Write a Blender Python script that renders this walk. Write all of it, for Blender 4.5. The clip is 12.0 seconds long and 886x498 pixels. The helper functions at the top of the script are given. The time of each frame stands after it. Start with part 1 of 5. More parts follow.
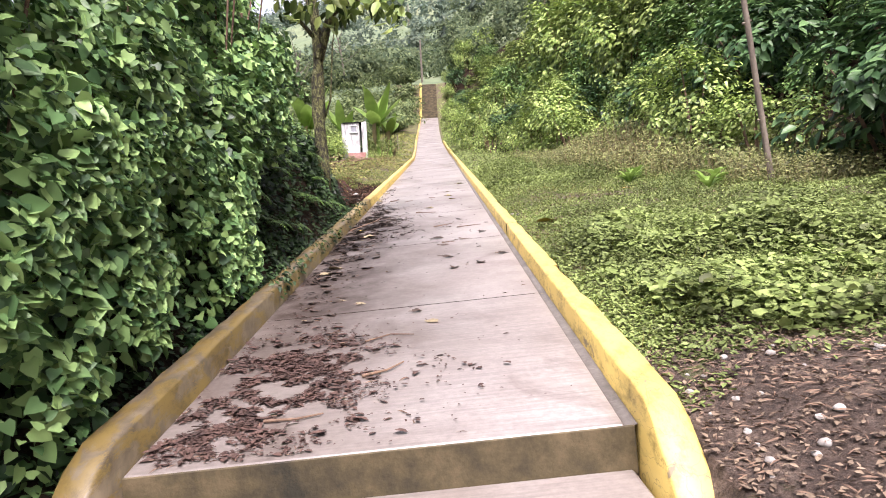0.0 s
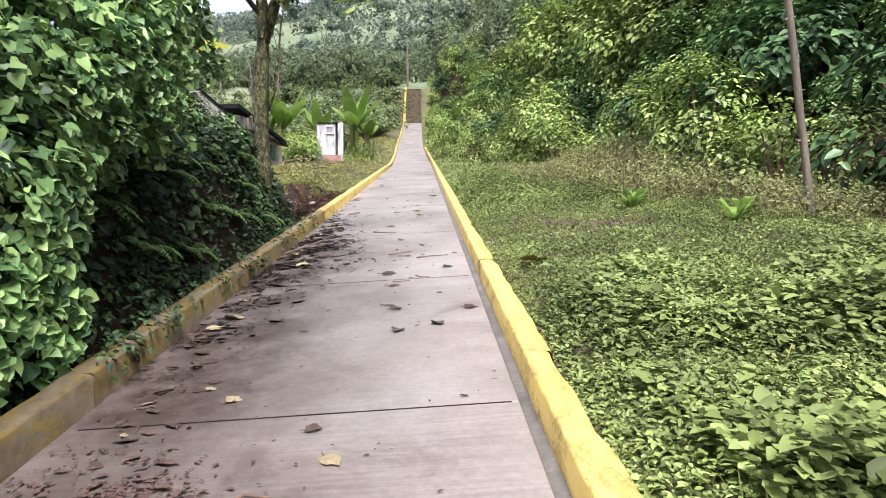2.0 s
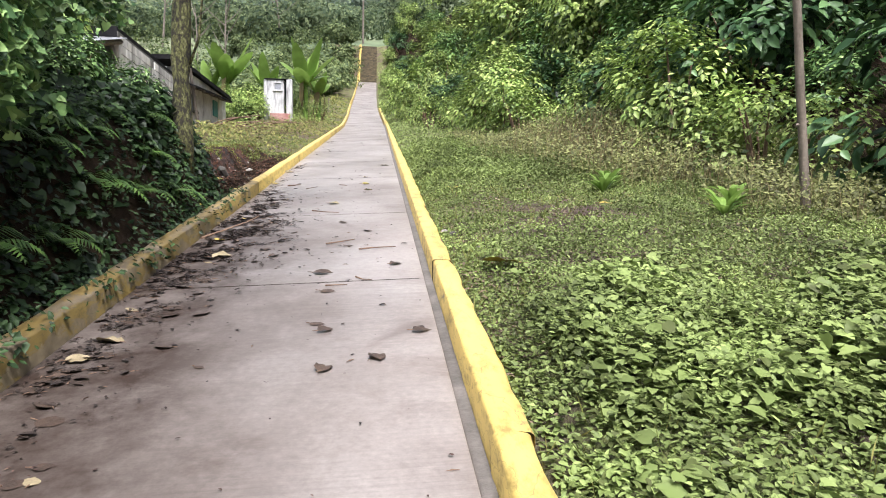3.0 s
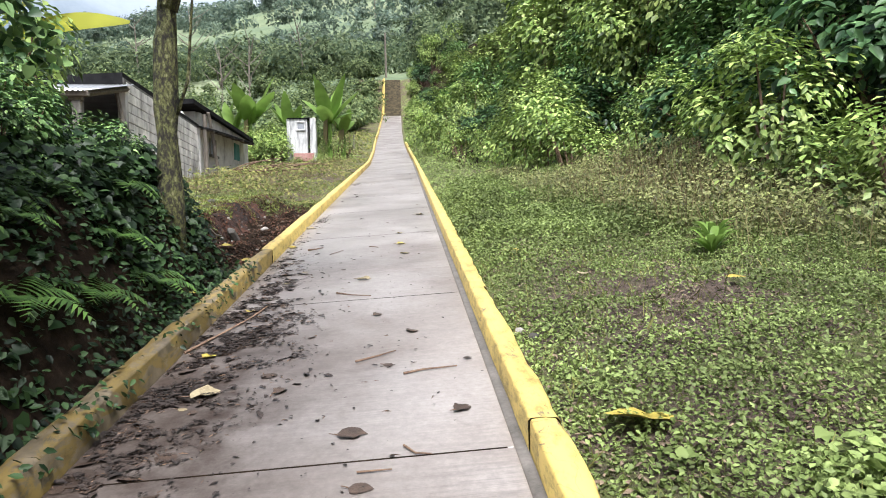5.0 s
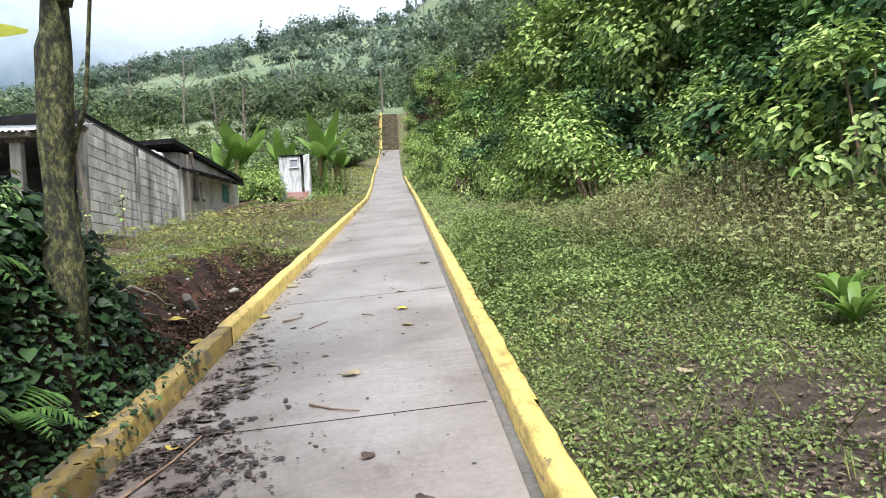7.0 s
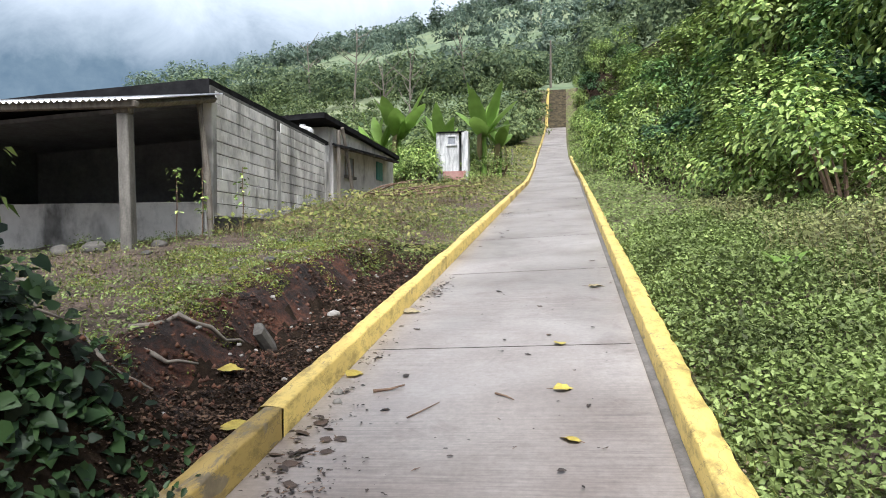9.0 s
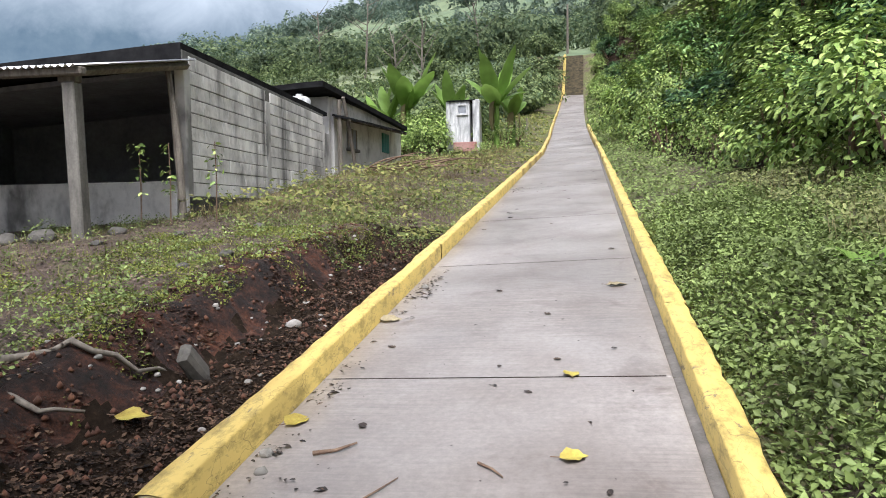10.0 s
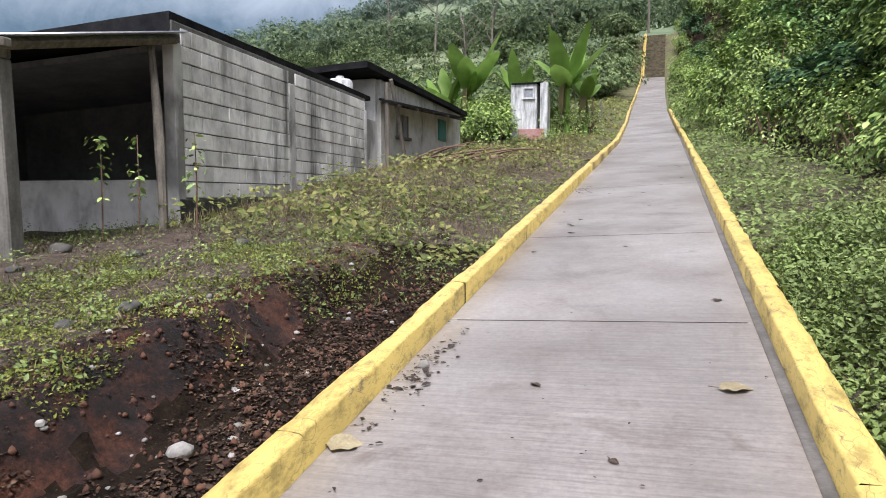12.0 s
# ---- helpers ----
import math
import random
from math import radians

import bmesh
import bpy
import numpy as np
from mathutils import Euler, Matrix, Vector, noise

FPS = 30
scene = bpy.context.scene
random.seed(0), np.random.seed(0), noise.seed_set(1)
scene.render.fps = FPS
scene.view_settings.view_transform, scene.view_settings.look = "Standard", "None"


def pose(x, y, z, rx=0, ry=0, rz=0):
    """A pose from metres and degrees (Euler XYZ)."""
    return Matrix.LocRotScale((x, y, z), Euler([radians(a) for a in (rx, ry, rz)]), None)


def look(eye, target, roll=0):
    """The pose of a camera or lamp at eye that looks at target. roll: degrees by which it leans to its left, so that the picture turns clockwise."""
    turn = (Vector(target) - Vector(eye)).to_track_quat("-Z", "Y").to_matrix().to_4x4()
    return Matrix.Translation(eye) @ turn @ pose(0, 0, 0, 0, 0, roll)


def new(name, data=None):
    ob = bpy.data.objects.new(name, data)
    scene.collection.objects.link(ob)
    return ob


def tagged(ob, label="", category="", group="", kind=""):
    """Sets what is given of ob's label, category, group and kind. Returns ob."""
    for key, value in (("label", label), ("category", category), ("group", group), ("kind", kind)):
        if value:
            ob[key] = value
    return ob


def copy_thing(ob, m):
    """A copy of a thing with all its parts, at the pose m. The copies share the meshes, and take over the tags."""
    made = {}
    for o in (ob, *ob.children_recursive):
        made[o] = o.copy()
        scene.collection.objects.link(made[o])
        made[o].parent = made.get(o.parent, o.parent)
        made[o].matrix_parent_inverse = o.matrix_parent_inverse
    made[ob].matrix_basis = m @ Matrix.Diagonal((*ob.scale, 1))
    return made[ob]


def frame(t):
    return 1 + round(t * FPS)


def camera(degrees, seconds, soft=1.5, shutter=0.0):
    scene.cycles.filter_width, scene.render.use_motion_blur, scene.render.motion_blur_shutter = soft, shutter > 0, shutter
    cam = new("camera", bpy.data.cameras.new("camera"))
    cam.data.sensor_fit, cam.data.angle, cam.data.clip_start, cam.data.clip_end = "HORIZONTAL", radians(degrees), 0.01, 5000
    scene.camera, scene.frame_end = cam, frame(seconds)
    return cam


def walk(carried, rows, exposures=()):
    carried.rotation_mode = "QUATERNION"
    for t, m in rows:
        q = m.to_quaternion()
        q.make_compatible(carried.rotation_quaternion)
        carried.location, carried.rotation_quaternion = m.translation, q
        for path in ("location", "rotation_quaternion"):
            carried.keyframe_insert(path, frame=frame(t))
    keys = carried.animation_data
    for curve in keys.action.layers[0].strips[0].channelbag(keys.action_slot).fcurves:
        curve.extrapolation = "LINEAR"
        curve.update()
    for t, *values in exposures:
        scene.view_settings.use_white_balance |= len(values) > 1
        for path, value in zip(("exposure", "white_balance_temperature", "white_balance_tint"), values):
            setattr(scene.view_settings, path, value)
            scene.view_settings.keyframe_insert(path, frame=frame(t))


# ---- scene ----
cam = camera(68.8, 12.0, soft=1.0)
PATH = [
    (0, (0.314, -1.066, 1.097), (0.312, 0.933, 1.027), -3.2),
    (0.5, (0.401, -0.651, 1.163), (0.512, 1.346, 1.167), -1.5),
    (1, (0.458, -0.195, 1.267), (0.774, 1.779, 1.31), -1.2),
    (1.5, (0.537, 0.301, 1.322), (0.61, 2.298, 1.401), -0.9),
    (2, (0.568, 0.785, 1.332), (0.629, 2.784, 1.28), -0.5),
    (2.5, (0.565, 1.284, 1.406), (0.738, 3.272, 1.281), -0.2),
    (3, (0.646, 1.802, 1.552), (0.852, 3.785, 1.386), 1.1),
    (3.5, (0.62, 2.209, 1.675), (0.774, 4.197, 1.52), -0.3),
    (3.7, (0.616, 2.409, 1.738), (0.797, 4.397, 1.613), -1.2),
    (5.3, (0.514, 3.867, 1.959), (0.626, 5.862, 1.88), -1.3),
    (5.5, (0.513, 4.054, 1.958), (0.634, 6.048, 1.853), -1.4),
    (6, (0.546, 4.562, 2.08), (0.537, 6.56, 1.993), -1.6),
    (6.5, (0.537, 5.054, 2.147), (0.657, 7.05, 2.114), -0.4),
    (7, (0.539, 5.49, 2.208), (0.655, 7.486, 2.227), -3.4),
    (7.5, (0.611, 5.974, 2.307), (0.421, 7.965, 2.317), -2.6),
    (7.7, (0.586, 6.177, 2.293), (0.413, 8.169, 2.289), -2.6),
    (9.3, (0.502, 8.345, 2.691), (0.096, 10.303, 2.641), -0.5),
    (9.5, (0.505, 8.553, 2.726), (0.147, 10.519, 2.634), -2.5),
    (10, (0.526, 9.175, 2.764), (0.1, 11.125, 2.642), -0.9),
    (10.5, (0.469, 9.717, 2.815), (0.037, 11.666, 2.688), -0.0),
    (11, (0.456, 10.25, 2.94), (0.036, 12.204, 2.857), -3.6),
    (11.5, (0.492, 10.785, 3.029), (-0.128, 12.683, 2.922), -1.9),
    (12, (0.419, 11.334, 3.068), (-0.215, 13.224, 2.901), -0.1),
]
walk(cam, [(t, look(e, g, r)) for t, e, g, r in PATH],
     exposures=[(0.0, 1.74, 6450, 26), (1.5, 1.56, 6200, 20), (2.5, 1.5, 6200, 17), (5.5, 1.42, 6050, 11), (7.5, 1.28, 5950, 9), (9.5, 1.18, 6000, 12), (12.0, 1.05, 5950, 15)])

# ---- world, sun ----
world = bpy.data.worlds.new("overcast_sky")
scene.world = world
world.use_nodes = True
wn, wl = world.node_tree.nodes, world.node_tree.links
sky = wn.new("ShaderNodeTexSky")
sky.sky_type = "NISHITA"
sky.sun_disc = False
sky.sun_elevation, sky.sun_rotation = radians(61), radians(173)
sky.air_density, sky.dust_density = 1.0, 6.0
soften = wn.new("ShaderNodeHueSaturation")
soften.inputs["Saturation"].default_value = 0.4
wl.new(sky.outputs[0], soften.inputs["Color"])
wl.new(soften.outputs[0], wn["Background"].inputs["Color"])
wn["Background"].inputs["Strength"].default_value = 0.07
sun = new("sun", bpy.data.lights.new("sun", "SUN"))
sun.data.energy, sun.data.angle, sun.data.color = 2.6, radians(28), (1.0, 0.97, 0.92)
sun.matrix_world = look((5, -38, 70), (0, 0, 0))

# ---- materials ----


class Mat:
    """Small wrapper that builds a node material."""

    def __init__(self, name, rough=0.8):
        self.m = bpy.data.materials.new(name)
        self.m.use_nodes = True
        self.n, self.l = self.m.node_tree.nodes, self.m.node_tree.links
        self.b = self.n["Principled BSDF"]
        self.b.inputs["Roughness"].default_value = rough
        self.co = self.n.new("ShaderNodeNewGeometry").outputs["Position"]

    def noise(self, scale, detail=4, rough=0.6, stretch=None, dist=0.0):
        t = self.n.new("ShaderNodeTexNoise")
        t.inputs["Scale"].default_value, t.inputs["Detail"].default_value = scale, detail
        t.inputs["Roughness"].default_value, t.inputs["Distortion"].default_value = rough, dist
        src = self.co
        if stretch:
            mp = self.n.new("ShaderNodeMapping")
            mp.inputs["Scale"].default_value = stretch
            self.l.new(src, mp.inputs[0])
            src = mp.outputs[0]
        self.l.new(src, t.inputs["Vector"])
        return t.outputs[0]

    def ramp(self, fac, *stops):
        r = self.n.new("ShaderNodeValToRGB")
        e = r.color_ramp.elements
        while len(e) < len(stops):
            e.new(0.5)
        for el, (p, c) in zip(e, stops):
            el.position = p
            el.color = (c, c, c, 1) if isinstance(c, (int, float)) else (*c, 1)
        self.l.new(fac, r.inputs[0])
        return r.outputs[0]

    def mix(self, fac, a, b, blend="MIX"):
        x = self.n.new("ShaderNodeMix")
        x.data_type, x.blend_type = "RGBA", blend
        for k, v in ((0, fac), (6, a), (7, b)):
            if isinstance(v, (int, float)):
                x.inputs[k].default_value = v
            elif isinstance(v, tuple):
                x.inputs[k].default_value = (*v, 1)
            else:
                self.l.new(v, x.inputs[k])
        return x.outputs[2]

    def color(self, c):
        if isinstance(c, tuple):
            self.b.inputs["Base Color"].default_value = (*c, 1)
        else:
            self.l.new(c, self.b.inputs["Base Color"])
        return self

    def rough(self, s):
        self.l.new(s, self.b.inputs["Roughness"])
        return self

    def bump(self, h, strength=0.4, dist=0.02):
        bp = self.n.new("ShaderNodeBump")
        bp.inputs["Strength"].default_value, bp.inputs["Distance"].default_value = strength, dist
        self.l.new(h, bp.inputs["Height"])
        self.l.new(bp.outputs[0], self.b.inputs["Normal"])
        return self

    def island(self):
        return self.n.new("ShaderNodeNewGeometry").outputs["Random Per Island"]

    def objrandom(self):
        return self.n.new("ShaderNodeObjectInfo").outputs["Random"]

    def sep(self, axis):
        s = self.n.new("ShaderNodeSeparateXYZ")
        self.l.new(self.co, s.inputs[0])
        return s.outputs[axis]


def leaf_mat(name, dark, mid, light, rough=0.5, through_light=0.25, patch=0.7):
    """Foliage: colour varies from leaf to leaf and in broad patches; some light passes through."""
    k = Mat(name, rough)
    c = k.ramp(k.island(), (0.0, dark), (0.35, mid), (0.93, light), (1.0, tuple(min(1, v * 1.3) for v in light)))
    broad = k.ramp(k.noise(patch, 3), (0.32, 0.55), (0.68, 1.32))
    c = k.mix(1.0, c, broad, "MULTIPLY")
    k.color(c)
    k.b.inputs["Specular IOR Level"].default_value = 0.25
    tr = k.n.new("ShaderNodeBsdfTranslucent")
    k.l.new(c, tr.inputs["Color"])
    mx = k.n.new("ShaderNodeMixShader")
    mx.inputs[0].default_value = through_light
    k.l.new(k.b.outputs[0], mx.inputs[1])
    k.l.new(tr.outputs[0], mx.inputs[2])
    k.l.new(mx.outputs[0], k.n["Material Output"].inputs["Surface"])
    return k.m


def concrete_path():
    k = Mat("wet_brushed_concrete", 0.5)
    broad = k.noise(0.7, 5)
    base = k.ramp(broad, (0.3, (0.172, 0.144, 0.126)), (0.5, (0.25, 0.22, 0.2)), (0.72, (0.345, 0.317, 0.298)))
    fine = k.ramp(k.noise(26, 6, 0.75), (0.3, 0.72), (0.7, 1.12))
    brush = k.noise(5, 5, 0.7, (0.4, 10.0, 1.0))
    c = k.mix(1.0, base, fine, "MULTIPLY")
    grooved = k.ramp(k.noise(0.45, 3), (0.42, 0.25), (0.58, 1.0))
    c = k.mix(grooved, c, k.mix(1.0, c, k.ramp(brush, (0.36, 0.73), (0.58, 1.07)), "MULTIPLY"))
    mud = k.ramp(k.noise(1.6, 6, 0.7, None, 0.6), (0.56, 0.0), (0.70, 0.6))
    c = k.mix(mud, c, (0.085, 0.06, 0.048))
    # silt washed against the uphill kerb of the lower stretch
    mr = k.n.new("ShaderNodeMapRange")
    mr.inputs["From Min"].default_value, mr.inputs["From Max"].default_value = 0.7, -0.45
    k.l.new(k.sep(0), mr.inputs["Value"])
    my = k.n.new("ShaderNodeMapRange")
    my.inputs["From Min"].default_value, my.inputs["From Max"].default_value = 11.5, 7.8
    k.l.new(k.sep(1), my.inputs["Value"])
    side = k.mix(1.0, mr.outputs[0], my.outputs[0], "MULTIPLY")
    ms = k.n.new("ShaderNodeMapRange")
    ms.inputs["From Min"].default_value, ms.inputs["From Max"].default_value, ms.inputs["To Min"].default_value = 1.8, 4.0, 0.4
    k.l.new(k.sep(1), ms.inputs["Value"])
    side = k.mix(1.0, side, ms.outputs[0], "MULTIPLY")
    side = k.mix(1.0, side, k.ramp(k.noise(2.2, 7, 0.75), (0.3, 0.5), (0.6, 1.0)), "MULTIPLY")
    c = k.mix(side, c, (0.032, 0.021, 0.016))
    k.color(c)
    k.rough(k.mix(side, k.ramp(k.noise(1.1, 4), (0.35, 0.3), (0.65, 0.5)), (0.5, 0.5, 0.5)))
    k.bump(k.mix(0.4, brush, k.noise(60, 4)), 0.12, 0.006)
    k.l.new(k.mix(side, (1.0, 1.0, 1.0), (0.3, 0.3, 0.3)), k.b.inputs["Specular IOR Level"])
    return k.m


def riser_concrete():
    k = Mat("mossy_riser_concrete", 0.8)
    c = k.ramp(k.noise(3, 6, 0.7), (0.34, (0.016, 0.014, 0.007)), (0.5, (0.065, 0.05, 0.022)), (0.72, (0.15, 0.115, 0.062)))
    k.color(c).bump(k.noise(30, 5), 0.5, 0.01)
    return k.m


def yellow_paint(name, worn, tint):
    """Road paint on cast concrete, cracked, chipped and stained; worn 0..1."""
    k = Mat(name, 0.5)
    paint = k.ramp(k.noise(1.4, 5), (0.3, tuple(v * 0.8 for v in tint)), (0.6, tint), (0.8, tuple(min(1, v * 1.1) for v in tint)))
    stain = k.ramp(k.noise(11, 7, 0.75, (1, 0.5, 1)), (0.36, 0.5), (0.52, 1.0))
    paint = k.mix(1.0, paint, stain, "MULTIPLY")
    bare = k.ramp(k.noise(9, 5), (0.3, (0.13 - 0.1 * worn, 0.10 - 0.075 * worn, 0.05 - 0.03 * worn)), (0.7, (0.33 - 0.22 * worn, 0.26 - 0.17 * worn, 0.16 - 0.1 * worn)))
    chip = k.ramp(k.noise(8, 9, 0.75, (1, 0.4, 1), 0.6), (0.68 - worn * 0.26, 0.0), (0.72 - worn * 0.26, 1.0))
    c = k.mix(chip, paint, bare)
    vor = k.n.new("ShaderNodeTexVoronoi")
    vor.feature = "DISTANCE_TO_EDGE"
    vor.inputs["Scale"].default_value = 5.0
    mp = k.n.new("ShaderNodeMapping")
    mp.inputs["Scale"].default_value = (1.6, 0.35, 1.6)
    wob = k.n.new("ShaderNodeVectorMath")
    wob.operation = "MULTIPLY_ADD"
    nz = k.n.new("ShaderNodeTexNoise")
    nz.inputs["Scale"].default_value = 9.0
    k.l.new(k.co, nz.inputs["Vector"])
    wob.inputs[1].default_value = (0.12, 0.12, 0.12)
    k.l.new(nz.outputs[1], wob.inputs[0])
    k.l.new(k.co, wob.inputs[2])
    k.l.new(wob.outputs[0], mp.inputs[0])
    k.l.new(mp.outputs[0], vor.inputs["Vector"])
    crack = k.ramp(vor.outputs["Distance"], (0.002, 0.55), (0.010, 0.0))
    c = k.mix(crack, c, (0.07, 0.05, 0.03))
    k.color(c).bump(k.mix(0.5, k.noise(40, 5), k.mix(0.5, chip, crack)), -0.5, 0.006)
    return k.m


def old_block(name, tone=1.0, grime=0.22, wide=(1.2, 1.2, 0.11)):
    """Weathered concrete block with dark vertical rain stains."""
    k = Mat(name, 0.9)
    c = k.ramp(k.noise(2.2, 6, 0.65), (0.25, (0.42, 0.41, 0.385)), (0.5, (0.68, 0.665, 0.635)), (0.8, (0.82, 0.81, 0.78)))
    c = k.mix(1.0, c, k.ramp(k.objrandom(), (0, 0.8), (1, 1.12)), "MULTIPLY")
    streak = k.ramp(k.noise(1.0, 5, 0.6, wide, 0.3), (0.52, 1.1), (0.575, 0.85), (0.64, grime))
    c = k.mix(1.0, c, streak, "MULTIPLY")
    c = k.mix(1.0, c, k.ramp(k.noise(1.3, 7, 0.7, (1, 1, 0.5)), (0.5, 1.0), (0.66, 0.5)), "MULTIPLY")
    if tone != 1.0:
        c = k.mix(1.0, c, (tone, tone, tone), "MULTIPLY")
    k.color(c).bump(k.noise(55, 6, 0.7), 0.5, 0.008)
    return k.m


def plain(name, a, b, rough=0.8, scale=6.0, bump=0.3, metal=0.0, stretch=None):
    k = Mat(name, rough)
    k.b.inputs["Metallic"].default_value = metal
    c = k.ramp(k.noise(scale, 6, 0.65, stretch), (0.3, a), (0.7, b))
    c = k.mix(1.0, c, k.ramp(k.noise(scale * 7, 4), (0.3, 0.8), (0.7, 1.1)), "MULTIPLY")
    k.color(c).bump(k.noise(scale * 8, 5), bump, 0.01)
    return k.m


def soil_mat(name="soil_with_moss", moss=0.42):
    """Ground: brown wet soil, leaf crumbs, thin moss in places."""
    k = Mat(name, 0.9)
    soil = k.ramp(k.noise(6, 9, 0.78), (0.32, (0.04, 0.027, 0.02)), (0.5, (0.095, 0.064, 0.047)), (0.7, (0.23, 0.17, 0.13)))
    speck = k.ramp(k.noise(45, 5, 0.8), (0.35, 0.45), (0.65, 1.3))
    soil = k.mix(1.0, soil, speck, "MULTIPLY")
    grass = k.ramp(k.noise(34, 6, 0.8), (0.36, (0.035, 0.045, 0.013)), (0.62, (0.17, 0.20, 0.05)))
    f = k.ramp(k.noise(0.9, 8, 0.78), (moss, 0.0), (moss + 0.13, 0.9))
    k.color(k.mix(f, soil, grass)).bump(k.noise(26, 9, 0.8), 0.9, 0.05)
    return k.m


def humus_shade_mat():
    # humus and dirt, also painted where the bank and shrub hollows lie in shade
    k = Mat("dark_humus_and_shade", 0.97)
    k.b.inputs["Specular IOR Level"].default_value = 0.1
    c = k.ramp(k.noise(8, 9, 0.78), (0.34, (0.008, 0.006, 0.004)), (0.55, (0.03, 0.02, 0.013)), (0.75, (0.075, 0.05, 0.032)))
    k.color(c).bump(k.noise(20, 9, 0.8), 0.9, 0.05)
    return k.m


def red_earth():
    k = Mat("red_cut_earth", 0.95)
    c = k.ramp(k.noise(3, 9, 0.78), (0.38, (0.010, 0.007, 0.005)), (0.47, (0.028, 0.012, 0.008)), (0.59, (0.10, 0.034, 0.015)), (0.75, (0.21, 0.08, 0.036)))
    c = k.mix(1.0, c, k.ramp(k.noise(38, 6, 0.8), (0.36, 0.4), (0.62, 1.25)), "MULTIPLY")
    k.color(c).bump(k.noise(14, 9, 0.8), 1.0, 0.06)
    return k.m


def hill_mat():
    k = Mat("misty_hillside_pasture", 0.95)
    a = k.ramp(k.noise(0.035, 6, 0.65), (0.35, (0.08, 0.125, 0.07)), (0.5, (0.14, 0.185, 0.10)), (0.66, (0.2, 0.23, 0.13)))
    b = k.ramp(k.noise(0.6, 6, 0.7), (0.3, 0.7), (0.7, 1.15))
    k.color(k.mix(1.0, a, b, "MULTIPLY"))
    return k.m


def bark_mat():
    k = Mat("mossy_bark", 0.9)
    c = k.ramp(k.noise(20, 8, 0.8, (1, 1, 0.55)), (0.36, (0.008, 0.007, 0.005)), (0.47, (0.032, 0.028, 0.018)), (0.54, (0.10, 0.105, 0.028)), (0.64, (0.27, 0.265, 0.15)))
    k.color(c).bump(k.noise(26, 6, 0.7, (1, 1, 0.4)), 0.8, 0.03)
    return k.m


M_PATH, M_RISER = concrete_path(), riser_concrete()
M_KERB = yellow_paint("yellow_kerb_paint", 0.31, (0.64, 0.475, 0.14))
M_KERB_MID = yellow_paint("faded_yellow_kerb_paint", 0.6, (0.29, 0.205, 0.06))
# stained and worn; the low tint also holds the bank's shade
M_KERB_OLD = yellow_paint("stained_shade_dark_kerb_paint", 0.75, (0.15, 0.106, 0.031))
M_BLOCK, M_RENDER = old_block("weathered_concrete_block"), old_block("stained_cement_render", 0.85, 0.4, (0.8, 0.8, 0.3))
M_HAUNCH = plain("damp_mortar", (0.10, 0.09, 0.078), (0.22, 0.20, 0.18), 0.5)
M_PLINTH = plain("mouldy_black_cement", (0.012, 0.012, 0.010), (0.10, 0.095, 0.08), 0.9, 4)
M_MORTAR = plain("dark_mortar", (0.07, 0.068, 0.06), (0.17, 0.165, 0.15), 0.95)
M_SOIL, M_EARTH, M_HILL, M_BARK, M_HUMUS_SHADE = soil_mat(), red_earth(), hill_mat(), bark_mat(), humus_shade_mat()
M_YARD = soil_mat("trodden_brown_soil", 0.54)
M_CLOD = plain("clods_of_red_earth", (0.03, 0.013, 0.009), (0.16, 0.07, 0.038), 0.95, 9)
M_ROOF = plain("blackened_concrete_roof", (0.006, 0.006, 0.007), (0.026, 0.026, 0.027), 0.97, 3)
M_ROOF.node_tree.nodes["Principled BSDF"].inputs["Specular IOR Level"].default_value = 0.1
M_POST = plain("grey_weathered_post", (0.08, 0.076, 0.066), (0.22, 0.205, 0.18), 0.9, 5, 0.4, 0, (2, 2, 0.5))
M_DARK = plain("blue_grey_plaster", (0.19, 0.2, 0.22), (0.33, 0.35, 0.38), 0.9, 2)
M_WOOD = plain("grey_weathered_wood", (0.09, 0.075, 0.06), (0.25, 0.22, 0.18), 0.85, 5, 0.5, 0, (3, 3, 0.4))
M_POLE = plain("peeling_brown_pole", (0.07, 0.055, 0.042), (0.22, 0.185, 0.145), 0.85, 4, 0.5, 0, (3, 3, 0.5))
M_ZINC = plain("galvanised_sheet", (0.45, 0.46, 0.47), (0.68, 0.69, 0.70), 0.35, 4, 0.1, 0.7)
M_WHITE = plain("white_limewash", (0.2, 0.205, 0.205), (0.8, 0.8, 0.8), 0.85, 4, 0.3, 0, (2, 2, 0.35))
M_PINK = plain("faded_red_paint", (0.30, 0.12, 0.10), (0.45, 0.28, 0.25), 0.85, 5)
M_TEAL = plain("teal_painted_shutter", (0.03, 0.16, 0.15), (0.06, 0.27, 0.25), 0.6, 6)
M_STONE = plain("pale_stone", (0.20, 0.185, 0.165), (0.45, 0.43, 0.40), 0.85, 8)
M_GREYSTONE = plain("grey_rock", (0.12, 0.115, 0.10), (0.34, 0.32, 0.29), 0.9, 5)
M_DEAD = plain("wet_dead_leaf", (0.02, 0.013, 0.01), (0.085, 0.055, 0.038), 0.6, 12)
M_YLEAF = plain("yellow_fallen_leaf", (0.24, 0.17, 0.03), (0.5, 0.42, 0.08), 0.55, 10)
M_PALELEAF = plain("pale_dry_leaf", (0.17, 0.13, 0.07), (0.36, 0.31, 0.19), 0.6, 10)
M_MULCH = plain("rotting_leaf_mulch", (0.028, 0.016, 0.014), (0.125, 0.07, 0.054), 0.8, 14)
M_WETLITTER = plain("black_wet_leaf_litter", (0.008, 0.006, 0.005), (0.05, 0.034, 0.027), 0.6, 12)
